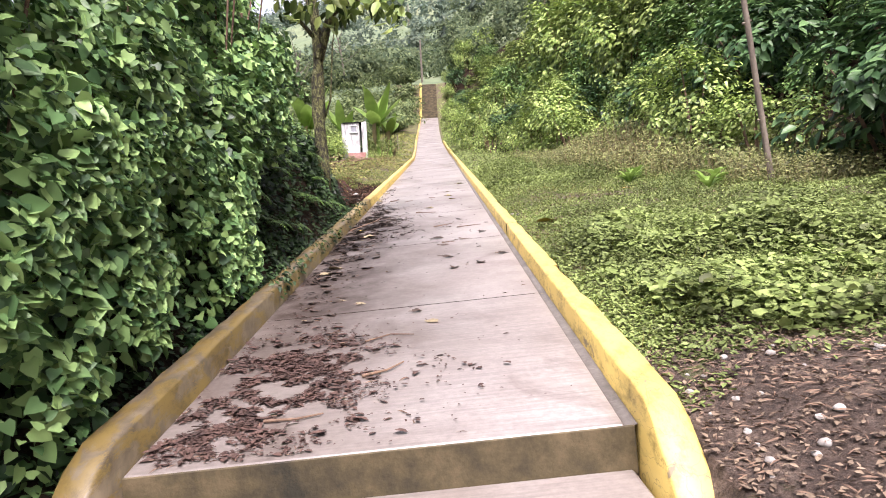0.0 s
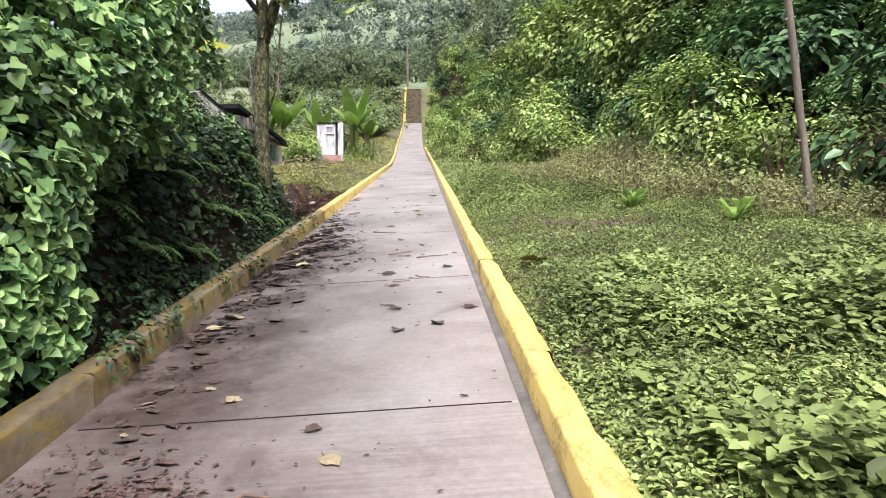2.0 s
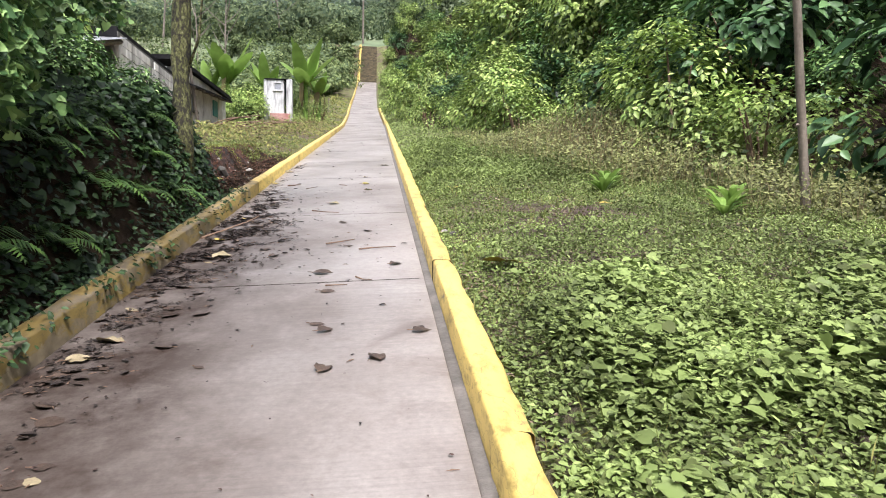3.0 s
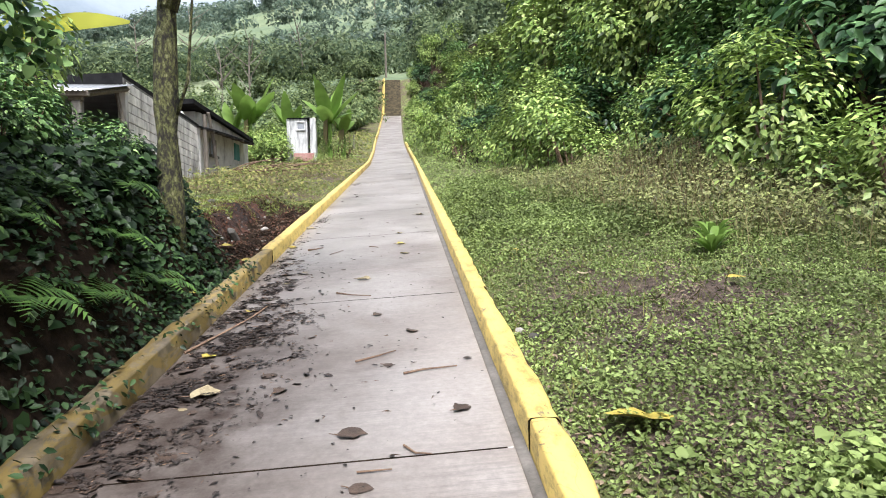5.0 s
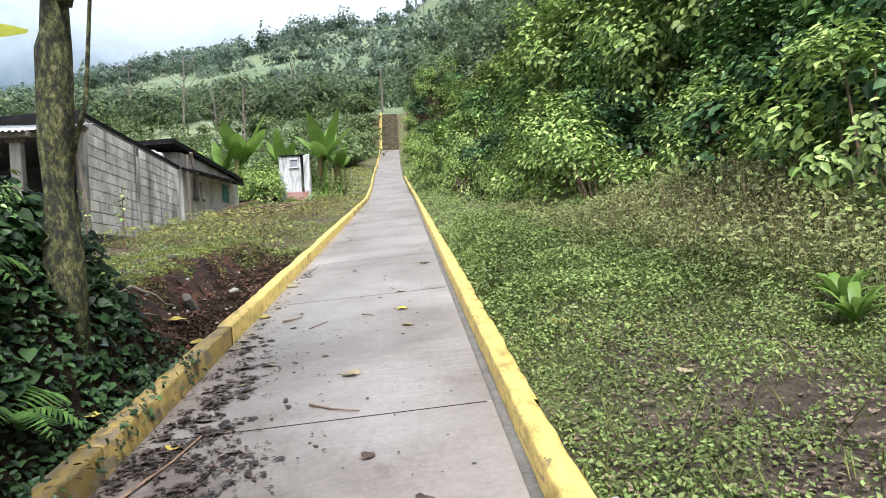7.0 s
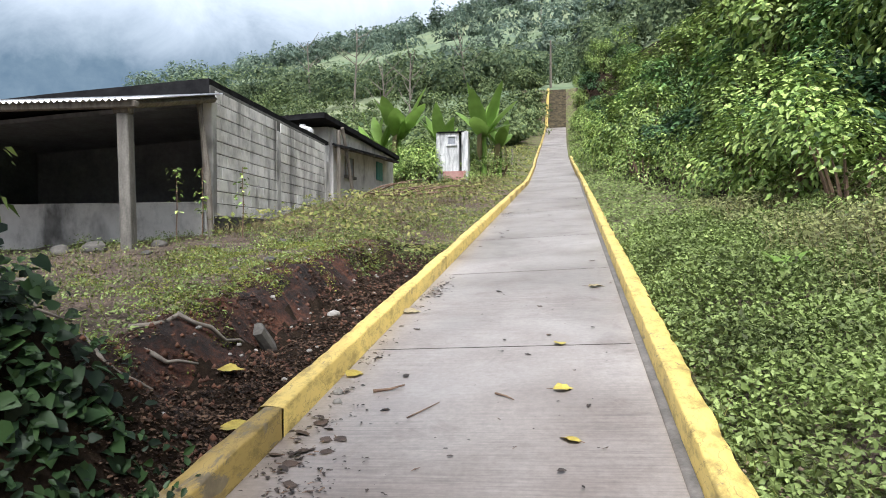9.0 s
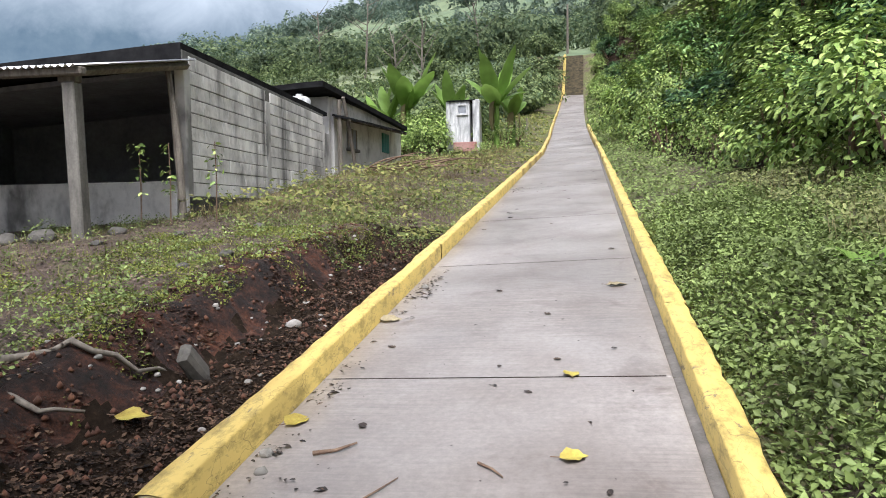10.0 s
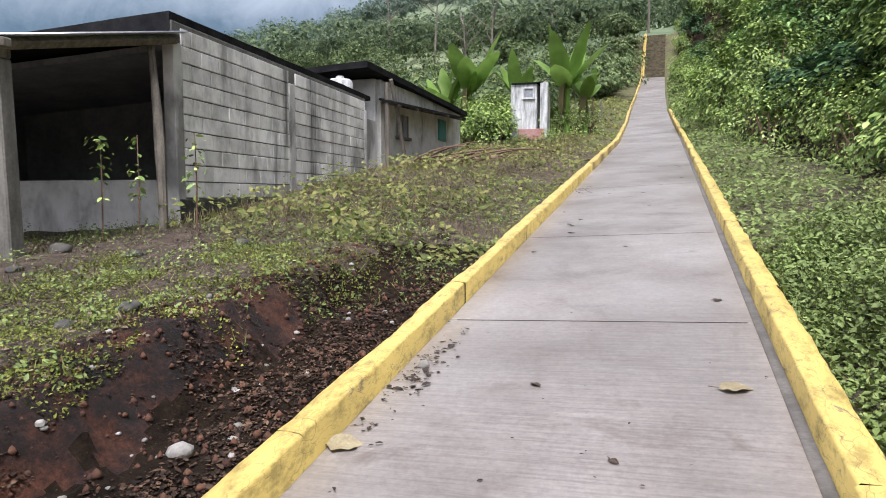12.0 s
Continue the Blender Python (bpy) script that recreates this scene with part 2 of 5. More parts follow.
M_TWIG = plain("brown_twig", (0.08, 0.046, 0.032), (0.26, 0.17, 0.11), 0.8, 10)
M_VINE = leaf_mat("broad_vine_leaf", (0.024, 0.06, 0.024), (0.10, 0.2, 0.068), (0.26, 0.4, 0.14), 0.42, 0.13)
M_HERB = leaf_mat("low_herb_leaf", (0.075, 0.09, 0.028), (0.15, 0.205, 0.06), (0.25, 0.32, 0.105), 0.55, 0.22, 1.1)
# shade of hedge and tree over the bank is put into these near-black greens
M_SHADEHERB = leaf_mat("bank_leaf_shade_dark", (0.005, 0.014, 0.006), (0.014, 0.033, 0.011), (0.045, 0.088, 0.028), 0.5, 0.15)
M_BUSH = leaf_mat("shrub_leaf", (0.03, 0.06, 0.016), (0.19, 0.29, 0.07), (0.42, 0.53, 0.16), 0.42, 0.16)
M_BUSH2 = leaf_mat("dark_shrub_leaf", (0.010, 0.028, 0.011), (0.085, 0.18, 0.055), (0.27, 0.42, 0.14), 0.4, 0.13)
M_TREE = leaf_mat("tree_leaf", (0.015, 0.034, 0.012), (0.13, 0.2, 0.05), (0.33, 0.41, 0.12), 0.45, 0.16)
M_GRASS = leaf_mat("grass_blade", (0.07, 0.095, 0.02), (0.15, 0.18, 0.045), (0.28, 0.27, 0.09), 0.6, 0.3)
M_DRYWEED = leaf_mat("dry_brown_weed", (0.10, 0.08, 0.045), (0.2, 0.16, 0.085), (0.3, 0.26, 0.13), 0.8, 0.2)
M_BANANA = leaf_mat("banana_leaf", (0.08, 0.16, 0.03), (0.15, 0.27, 0.05), (0.26, 0.38, 0.09), 0.4, 0.35)
# leaf greens lifted a little, so that distance haze sits in the colour
M_NEARWOOD = leaf_mat("haze_tinted_wood_leaf", (0.055, 0.09, 0.055), (0.11, 0.155, 0.085), (0.19, 0.24, 0.12), 0.8, 0.45, 0.12)
M_MOULD = leaf_mat("dark_leaf_mould", (0.010, 0.007, 0.005), (0.032, 0.018, 0.012), (0.13, 0.08, 0.05), 0.75, 0.05, 2.0)
# brow weeds also darkened in colour for the shade on the bank
M_BROW = leaf_mat("tangled_weed_leaf_shaded", (0.007, 0.018, 0.008), (0.022, 0.05, 0.018), (0.075, 0.135, 0.045), 0.45, 0.18)
M_MOSS = leaf_mat("bright_moss", (0.06, 0.075, 0.012), (0.14, 0.17, 0.03), (0.25, 0.27, 0.06), 0.8, 0.2, 1.5)
M_WEED = leaf_mat("olive_weed_leaf", (0.06, 0.065, 0.028), (0.15, 0.165, 0.06), (0.27, 0.29, 0.11), 0.55, 0.28, 1.2)
M_SCRUB = leaf_mat("hillside_scrub_leaf", (0.045, 0.075, 0.035), (0.11, 0.155, 0.065), (0.2, 0.25, 0.10), 0.7, 0.3, 0.3)
M_BROAD = leaf_mat("large_glossy_leaf", (0.008, 0.022, 0.010), (0.035, 0.085, 0.032), (0.12, 0.22, 0.085), 0.38, 0.15)
# pale bluish base colour carries the haze over the far woods
M_FARLEAF = leaf_mat("haze_tinted_far_leaf", (0.095, 0.14, 0.12), (0.14, 0.19, 0.15), (0.2, 0.25, 0.18), 0.9, 0.45, 0.05)

# ---- mesh helpers ----


def mesh_np(name, verts, tris):
    """A mesh from arrays of vertices and equal-sided faces."""
    verts, tris = np.asarray(verts, np.float32), np.asarray(tris, np.int32)
    me = bpy.data.meshes.new(name)
    me.vertices.add(len(verts))
    me.vertices.foreach_set("co", verts.ravel())
    k = tris.shape[1]
    me.loops.add(tris.size)
    me.loops.foreach_set("vertex_index", tris.ravel())
    me.polygons.add(len(tris))
    me.polygons.foreach_set("loop_start", np.arange(0, tris.size, k, dtype=np.int32))
    me.update(calc_edges=True)
    return me


def put(name, me, material, parent=None, label="", m=None):
    ob = new(name, me)
    if material and not me.materials:
        me.materials.append(material)
    if parent:
        ob.parent = parent
    if m is not None:
        ob.matrix_basis = m
    if label:
        ob["label"] = label
    return ob


def part(name, bm, material, parent=None, label="", m=None, smooth=False):
    me = bpy.data.meshes.new(name)
    bm.to_mesh(me)
    bm.free()
    if smooth:
        me.polygons.foreach_set("use_smooth", [True] * len(me.polygons))
    return put(name, me, material, parent, label, m)


def thing(name, m, label, category, group="", kind=""):
    e = new(name)
    e.matrix_basis = m
    return tagged(e, label, category, group, kind)


def box(sx, sy, sz, bevel=0.01, m=None):
    """A bevelled block whose base is centred on the origin."""
    bm = bmesh.new()
    bmesh.ops.create_cube(bm, size=1.0)
    bmesh.ops.transform(bm, matrix=Matrix.Translation((0, 0, sz / 2)) @ Matrix.Diagonal((sx, sy, sz, 1)), verts=bm.verts)
    if bevel:
        bmesh.ops.bevel(bm, geom=bm.edges[:], offset=bevel, segments=1, affect="EDGES")
    if m is not None:
        bmesh.ops.transform(bm, matrix=m, verts=bm.verts)
    return bm


def tube(points, radii, sides=8, wobble=0.0, seed=0):
    """A tapered limb along points."""
    rnd = random.Random(seed)
    pts = [Vector(p) for p in points]
    bm, rings = bmesh.new(), []
    for i, p in enumerate(pts):
        d = (pts[min(i + 1, len(pts) - 1)] - pts[max(i - 1, 0)]).normalized()
        q = d.to_track_quat("Z", "Y")
        ring = []
        for s in range(sides):
            a = 2 * math.pi * s / sides
            r = radii[i] * (1 + rnd.uniform(-wobble, wobble))
            ring.append(bm.verts.new(p + q @ Vector((math.cos(a) * r, math.sin(a) * r, 0))))
        rings.append(ring)
    for a, b in zip(rings, rings[1:]):
        for s in range(sides):
            bm.faces.new((a[s], a[(s + 1) % sides], b[(s + 1) % sides], b[s]))
    bm.faces.new(rings[0][::-1])
    bm.faces.new(rings[-1])
    return bm


def curved(a, b, sag=(0, 0, 0), n=6):
    a, b, sag = Vector(a), Vector(b), Vector(sag)
    return [a.lerp(b, i / n) + sag * (4 * (i / n) * (1 - i / n)) for i in range(n + 1)]


def rock(size, seed, flat=0.7):
    bm = bmesh.new()
    bmesh.ops.create_icosphere(bm, subdivisions=2, radius=1)
    off = Vector((seed * 7.3, seed * 3.1, 0))
    for v in bm.verts:
        v.co *= 1 + 0.35 * noise.noise(v.co * 1.3 + off) + 0.12 * noise.noise(v.co * 4 + off)
        v.co.z = max(v.co.z * flat, -0.35)
        v.co *= size
    return bm


HEART_V = np.array([(0, 0, 0), (-0.34, -0.1, 0.07), (-0.5, 0.25, 0.09), (-0.3, 0.68, 0.03), (0, 1.05, -0.14), (0.3, 0.68, 0.03),
                    (0.5, 0.25, 0.09), (0.34, -0.1, 0.07), (0, 0.42, -0.02)])
HEART_F = np.array([(i, (i + 1) % 8, 8) for i in range(8)])[:, ::-1]
OVAL_V = np.array([(0, 0, 0), (-0.27, 0.3, 0.06), (-0.2, 0.7, 0.03), (0, 1.0, -0.1), (0.2, 0.7, 0.03), (0.27, 0.3, 0.06)])
OVAL_F = np.array([(0, 3, 2), (0, 2, 1), (0, 5, 4), (0, 4, 3)])
KITE_V = np.array([(0, 0, 0), (-0.3, 0.45, 0.09), (0, 1.0, -0.05), (0.3, 0.45, 0.09)])
KITE_F = np.array([(0, 2, 1), (0, 3, 2)])
BLADE_V = np.array([(-0.05, 0, 0), (0.05, 0, 0), (0.03, 0.55, 0.05), (0, 1.0, -0.08)])
BLADE_F = np.array([(0, 1, 2), (0, 2, 3)])
SHAPES = {"heart": (HEART_V, HEART_F), "oval": (OVAL_V, OVAL_F), "kite": (KITE_V, KITE_F), "blade": (BLADE_V, BLADE_F)}


def unit(a):
    return a / np.maximum(np.linalg.norm(a, axis=-1, keepdims=True), 1e-9)


def leaf_mesh(name, P, out, size, shape, rng, spread=0.6, lift=0.5, droop=0.7):
    """Leaves at P that face outwards and up; their tips hang down."""
    n = len(P)
    V, F = SHAPES[shape]
    nrm = unit(out + np.array([0, 0, lift]) + rng.normal(0, spread, (n, 3)))
    tip = out * 0.6 + np.array([0, 0, -droop]) + rng.normal(0, 0.6, (n, 3))
    tip = unit(tip - (tip * nrm).sum(1, keepdims=True) * nrm)
    side = np.cross(tip, nrm)
    s = (size * rng.uniform(0.55, 1.3, n))[:, None, None]
    co = P[:, None] + s * (V[None, :, 0:1] * side[:, None] + (V[None, :, 1:2] - 0.3) * tip[:, None] + V[None, :, 2:3] * nrm[:, None])
    faces = F[None] + (np.arange(n) * len(V))[:, None, None]
    me = mesh_np(name, co.reshape(-1, 3), faces.reshape(-1, 3))
    me.polygons.foreach_set("use_smooth", [True] * len(me.polygons))
    return me


def blade_mesh(name, P, height, rng, lean=0.45, shape="blade", width=1.0):
    n = len(P)
    V, F = SHAPES[shape]
    tip = unit(np.c_[rng.normal(0, lean, (n, 2)), np.ones(n)])
    nrm = unit(np.cross(tip, unit(rng.normal(0, 1, (n, 3)))))
    side = np.cross(tip, nrm)
    s = (height * rng.uniform(0.5, 1.3, n))[:, None, None]
    co = P[:, None] + s * (V[None, :, 0:1] * side[:, None] * width + V[None, :, 1:2] * tip[:, None] + V[None, :, 2:3] * nrm[:, None] * width)
    faces = F[None] + (np.arange(n) * len(V))[:, None, None]
    return mesh_np(name, co.reshape(-1, 3), faces.reshape(-1, 3))


# ---- lie of the land ----
PROFILE_Y = [-40, -3, -1.5, 35, 44, 50.5, 63, 78, 86, 110, 180, 300, 420, 900]
PROFILE_Z = [-0.6, -0.33, -0.2, 4.9, 6.43, 7.73, 10.45, 14.3, 20.0, 27, 56, 108, 150, 190]
CENTRE_Y, CENTRE_X = [-50, 35, 44, 50.5, 63, 78, 100], [0.0, 0.0, -0.17, -0.33, -0.45, -0.5, -0.5]
HALF = 1.02
RIGHT = 1.05
NOSE = 1.49
HOUSE = Vector((-5.46, 18.15, 0))
ALONG = Vector((-0.088, 0.996, 0)).normalized()
OUTW = Vector((0.996, 0.088, 0)).normalized()


def smooth(x, a, b):
    f = np.clip((np.asarray(x, float) - a) / (b - a), 0, 1)
    return f * f * (3 - 2 * f)


def base_z(y):
    return np.interp(y, PROFILE_Y, PROFILE_Z)


def cross_fall(y):
    return 0.05 * (1 - smooth(y, 38, 60))


def path_z(x, y):
    return base_z(y) + cross_fall(y) * (np.asarray(x) - np.interp(y, CENTRE_Y, CENTRE_X))


BUSH_Y, BUSH_X = [-6, 2, 8, 12, 20, 30, 40, 60, 90], [9.5, 8.0, 6.4, 5.3, 3.6, 2.7, 2.3, 2.2, 2.0]


def wave(x, y, s, k=0.0):
    return np.sin(x * 1.7 * s + 1.3 * np.sin(y * 1.1 * s + k)) * np.cos(y * 1.9 * s + 1.7 * np.sin(x * 0.9 * s + k))


def ground_z(x, y):
    """Height of the ground: beside the path, the banks, and the hillside."""
    x, y = np.asarray(x, float), np.asarray(y, float)
    xr = x - np.interp(y, CENTRE_Y, CENTRE_X)
    fall = cross_fall(y) * np.clip(xr, -9, 9)
    z = base_z(y) + fall
    d = -xr - 1.22
    near_left = smooth(y, 0.8, 3.5) * (1 - smooth(y, 9.9, 11.7))
    bank = near_left * (smooth(d, 0.02, 0.62) * 1.12 + smooth(d, 0.5, 2.2) * 0.42)
    low = smooth(y, 9.9, 11.7) * (1 - smooth(y, 15.0, 19.0)) * (smooth(d, 0.6, 1.0) * 0.36 + smooth(d, 1.5, 4.0) * 0.12 + smooth(d, 0.0, 0.3) * 0.06)
    flat = smooth(y, 15.0, 19.0) * (1 - smooth(y, 24, 30)) * (smooth(d, 0.1, 1.2) * 0.16 + smooth(d, 1.0, 4.0) * 0.26)
    beyond = smooth(y, 24, 30) * smooth(d, 0.1, 1.5) * 0.1
    dr = xr - 1.18
    right = smooth(dr, 0.0, 0.7) * 0.1
    rise = np.clip(x - np.interp(y, BUSH_Y, BUSH_X), 0, 40)
    right = right + rise * 0.55 + 0.0 * y
    z = z + np.where(d > 0, bank + low + flat + beyond, 0) + np.where(dr > 0, right, 0)
    hill = smooth(y, 84, 150)
    z = z + hill * (np.clip(x, -400, 60) * 0.16) - (1 - hill) * np.clip(-x - 25, 0, 60) * 0.05
    rough_amp = np.where(np.abs(xr) < 1.2, 0.0, 1.0) * smooth(np.abs(xr), 1.2, 2.0)
    z = z + rough_amp * (0.035 * wave(x, y, 1.0) + 0.02 * wave(x, y, 2.7, 2.0)) * (1 + 0 * hill)
    z = z + hill * 3.0 * wave(x, y, 0.03)
    crumbly = smooth(-x, 1.3, 1.6) * (1 - smooth(-x, 2.4, 2.9)) * smooth(y, 10.2, 11.0) * (1 - smooth(y, 16.5, 18.0))
    z = z + crumbly * (0.03 * wave(x, y, 5.0, 1.0) + 0.022 * wave(x, y, 11.0, 2.0) + 0.012 * wave(x, y, 21.0, 3.0))
    return z - np.where(np.abs(xr) < 1.2, 0.22 + 0.7 * (1 - smooth(y, 1.3, 1.55)), 0.0) * (1 - smooth(y, 84, 88))


def build_ground():
    xs = np.unique(np.r_[np.linspace(-700, -60, 26), np.linspace(-60, -9, 35), np.linspace(-9, -1.25, 70), np.linspace(-2.8, -1.3, 50), np.linspace(-1.22, 1.22, 7),
                         np.linspace(1.25, 7, 50), np.linspace(7, 40, 30), np.linspace(40, 700, 28)].round(3))
    ys = np.unique(np.r_[np.linspace(-60, -3, 14), np.linspace(-3, 26, 230), np.linspace(10, 18, 150), np.linspace(26, 90, 120), np.linspace(90, 320, 60), np.linspace(330, 900, 24)].round(3))
    X, Y = np.meshgrid(xs, ys)
    V = np.stack([X, Y, ground_z(X, Y)], -1).reshape(-1, 3)
    w = len(xs)
    i = (np.arange(len(ys) - 1)[:, None] * w + np.arange(w - 1)[None]).ravel()
    F = np.stack([i, i + 1, i + w + 1, i + w], 1)
    me = mesh_np("ground", V, F)
    for m in (M_SOIL, M_EARTH, M_HILL, M_HUMUS_SHADE, M_YARD):
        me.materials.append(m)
    c = V[F].mean(1)
    n = 0.5 * wave(c[:, 0], c[:, 1], 3.0) + 0.5 * wave(c[:, 0], c[:, 1], 7.0)
    cut = (c[:, 1] > 10.6) & (c[:, 1] < 15.6 + 0.6 * n) & (c[:, 0] < -1.9 + 0.15 * n) & (c[:, 0] > -2.55 + 0.25 * n)
    # mulch strip by the kerb, and the shaded bank as darker ground
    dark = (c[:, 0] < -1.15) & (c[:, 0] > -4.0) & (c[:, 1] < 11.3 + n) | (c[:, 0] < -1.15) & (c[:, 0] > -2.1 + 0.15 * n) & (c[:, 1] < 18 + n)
    # dark hollows under the shrubs put into the ground colour
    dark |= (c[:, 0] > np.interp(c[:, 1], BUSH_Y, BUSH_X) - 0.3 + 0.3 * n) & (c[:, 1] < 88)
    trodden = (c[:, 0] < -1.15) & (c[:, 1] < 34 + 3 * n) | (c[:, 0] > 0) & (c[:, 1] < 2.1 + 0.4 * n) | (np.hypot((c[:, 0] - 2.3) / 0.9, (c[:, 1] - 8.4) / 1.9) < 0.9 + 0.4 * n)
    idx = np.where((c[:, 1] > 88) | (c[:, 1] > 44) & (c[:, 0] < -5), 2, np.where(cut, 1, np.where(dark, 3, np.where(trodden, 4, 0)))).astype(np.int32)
    me.polygons.foreach_set("material_index", idx)
    me.polygons.foreach_set("use_smooth", [True] * len(F))
    return tagged(put("ground", me, None), "dark wet soil with moss, grass and red cut earth", "ground", kind="structure")


build_ground()


# ---- path, steps, kerbs ----
JOINTS = [NOSE, 3.66, 6.41, 9.23, 12.80, 15.76, 18.7, 22.93, 26.0, 29.0, 32.0, 35.0, 38, 41, 44, 47.5, 50.5, 54, 57, 60, 63, 68, 73, 78]


def slab_mesh(y0, y1, drop=0.2):
    """A cast slab that follows the slope, with rounded arrises at its joints."""
    n = max(2, int((y1 - y0) / 0.5))
    ys = [y0 + 0.005, y0 + 0.008] + [y0 + (y1 - y0) * i / n for i in range(1, n)] + [y1 - 0.008, y1 - 0.005]
    fx = [-1, -0.995, -0.5, 0, 0.5, 0.995, 1]
    V, F = [], []
    for j, y in enumerate(ys):
        end = j in (0, len(ys) - 1)
        c = float(np.interp(y, CENTRE_Y, CENTRE_X))
        for i, f in enumerate(fx):
            x = c + (-(HALF - 0.003) + (f + 1) / 2 * (HALF + RIGHT - 0.062))
            V.append((x, y, float(path_z(x, y)) - (0.001 if i in (0, 6) else 0)))
    w = len(fx)
    top = len(V)
    V += [(x, y, z - drop) for x, y, z in V]
    rows = len(ys)
    for j in range(rows - 1):
        for i in range(w - 1):
            a = j * w + i
            F.append((a, a + 1, a + w + 1, a + w))
        a, b = j * w, j * w + w - 1
        F += [(a, a + w, a + w + top, a + top), (b + w, b, b + top, b + w + top)]
    for i in range(w - 1):
        a, b = i, (rows - 1) * w + i
        F += [(a + 1, a, a + top, a + 1 + top), (b, b + 1, b + 1 + top, b + top)]
    return mesh_np("slab", V, F)


def build_path():
    road = thing("pavement", Matrix(), "wet brushed concrete footpath cast in slabs with open joints", "path", kind="structure")
    for a, b in zip(JOINTS, JOINTS[1:]):
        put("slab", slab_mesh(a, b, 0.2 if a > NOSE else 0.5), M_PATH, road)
    # dirt packed into the joints
    for y in JOINTS[1:-1]:
        c = float(np.interp(y, CENTRE_Y, CENTRE_X))
        V = [(c + f * (HALF - 0.06), y + dy, float(path_z(c + f * (HALF - 0.06), y + dy)) + 0.0008) for dy in (-0.0062, 0.0062) for f in (-1, -0.5, 0, 0.5, 1)]
        F = [(i, i + 1, i + 6, i + 5) for i in range(4)]
        put("joint_dirt", mesh_np("joint_dirt", V, F), M_HUMUS_SHADE, road, "dark dirt in the joint")
    # narrow haunch between the slabs and the right-hand kerb
    for a, b in zip(JOINTS[:13], JOINTS[1:14]):
        n = max(3, int((b - a) / 0.3))
        rr = random.Random(int(a * 10))
        V, F = [], []
        for j in range(n + 1):
            y = a + (b - a) * j / n
            for x, dz in ((RIGHT - 0.052 + rr.uniform(-0.004, 0.004), -0.2), (RIGHT - 0.052 + rr.uniform(-0.004, 0.004), -0.008 + rr.uniform(-0.003, 0.002)), (RIGHT - 0.001, -0.004)):
                V.append((x, y, float(path_z(x, y)) + dz))
        for j in range(n):
            q = j * 3
            F += [(q, q + 1, q + 4, q + 3), (q + 1, q + 2, q + 5, q + 4)]
        put("haunch", mesh_np("haunch", V, np.array(F)[:, ::-1]), M_HAUNCH, road, "darker mortar haunch")
    # low steps that lead up to the first slab, and the landing behind
    z0 = float(path_z(0, NOSE))
    for k, (ya, yb) in enumerate(((1.14, NOSE - 0.002), (0.79, 1.138), (-6.0, 0.788))):
        z = z0 - 0.18 * (k + 1)
        s = part("step", box(HALF + RIGHT - 0.006, yb - ya, 0.4, 0.012), M_PATH, road, "mossy concrete step", pose((RIGHT - HALF) / 2, (ya + yb) / 2, z - 0.4, 0, math.degrees(-0.05), 0))
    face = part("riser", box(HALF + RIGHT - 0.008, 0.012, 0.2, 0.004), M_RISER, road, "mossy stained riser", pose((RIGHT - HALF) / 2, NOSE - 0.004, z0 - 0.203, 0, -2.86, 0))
    # far flight
    for i in range(32):
        y, z = 78 + i * 0.25, 14.3 + i * 0.18
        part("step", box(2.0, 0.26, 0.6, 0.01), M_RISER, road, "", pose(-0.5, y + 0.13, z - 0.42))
    return road


def kerb_mesh(side, y0, y1, seed, half, h, w, chip=0.005):
    """A cast kerb length with rounded, chipped edges."""
    rnd = random.Random(seed)
    n = max(3, int((y1 - y0) / 0.12)) if y0 < 24 else max(2, int((y1 - y0) / 0.8))
    prof = [(0, -0.25), (0, h - 0.012), (0.012, h), (w * 0.5, h + 0.003), (w - 0.012, h - 0.002), (w, h - 0.015), (w, -0.25)]
    V, F = [], []
    crumble = 0.0
    for j in range(n + 1):
        crumble = min(0.03, max(0.0, crumble * 0.8 + rnd.uniform(-0.012, 0.013)))
        gap = 0.0025 if side < 0 else 0.0
        y = y0 + gap + (y1 - y0 - 2 * gap) * j / n
        c = float(np.interp(y, CENTRE_Y, CENTRE_X))
        for i, (px, pz) in enumerate(prof):
            jig = chip if i in (1, 2, 4, 5) else chip * 0.3
            x = c + side * (half + px + (rnd.uniform(-jig, jig) if i else 0) - (crumble if i > 3 and y > 3 else 0))
            V.append((x, y, float(path_z(c + side * half, y)) - max(0.0, 1.42 - y) * 0.5 - max(0.0, 1.30 - y) * 0.25 + (pz if i not in (0, 6) else -0.5) + (rnd.uniform(-jig, jig * 0.3) if 0 < i < 6 else 0)))
    k = len(prof)
    for j in range(n):
        for i in range(k - 1):
            a = j * k + i
            F.append((a, a + k, a + k + 1, a + 1) if side < 0 else (a, a + 1, a + k + 1, a + k))
    me = mesh_np("kerb_block", V, F)
    bm = bmesh.new()
    bm.from_mesh(me)
    bmesh.ops.holes_fill(bm, edges=[e for e in bm.edges if e.is_boundary], sides=20)
    bm.to_mesh(me)
    bm.free()
    return me


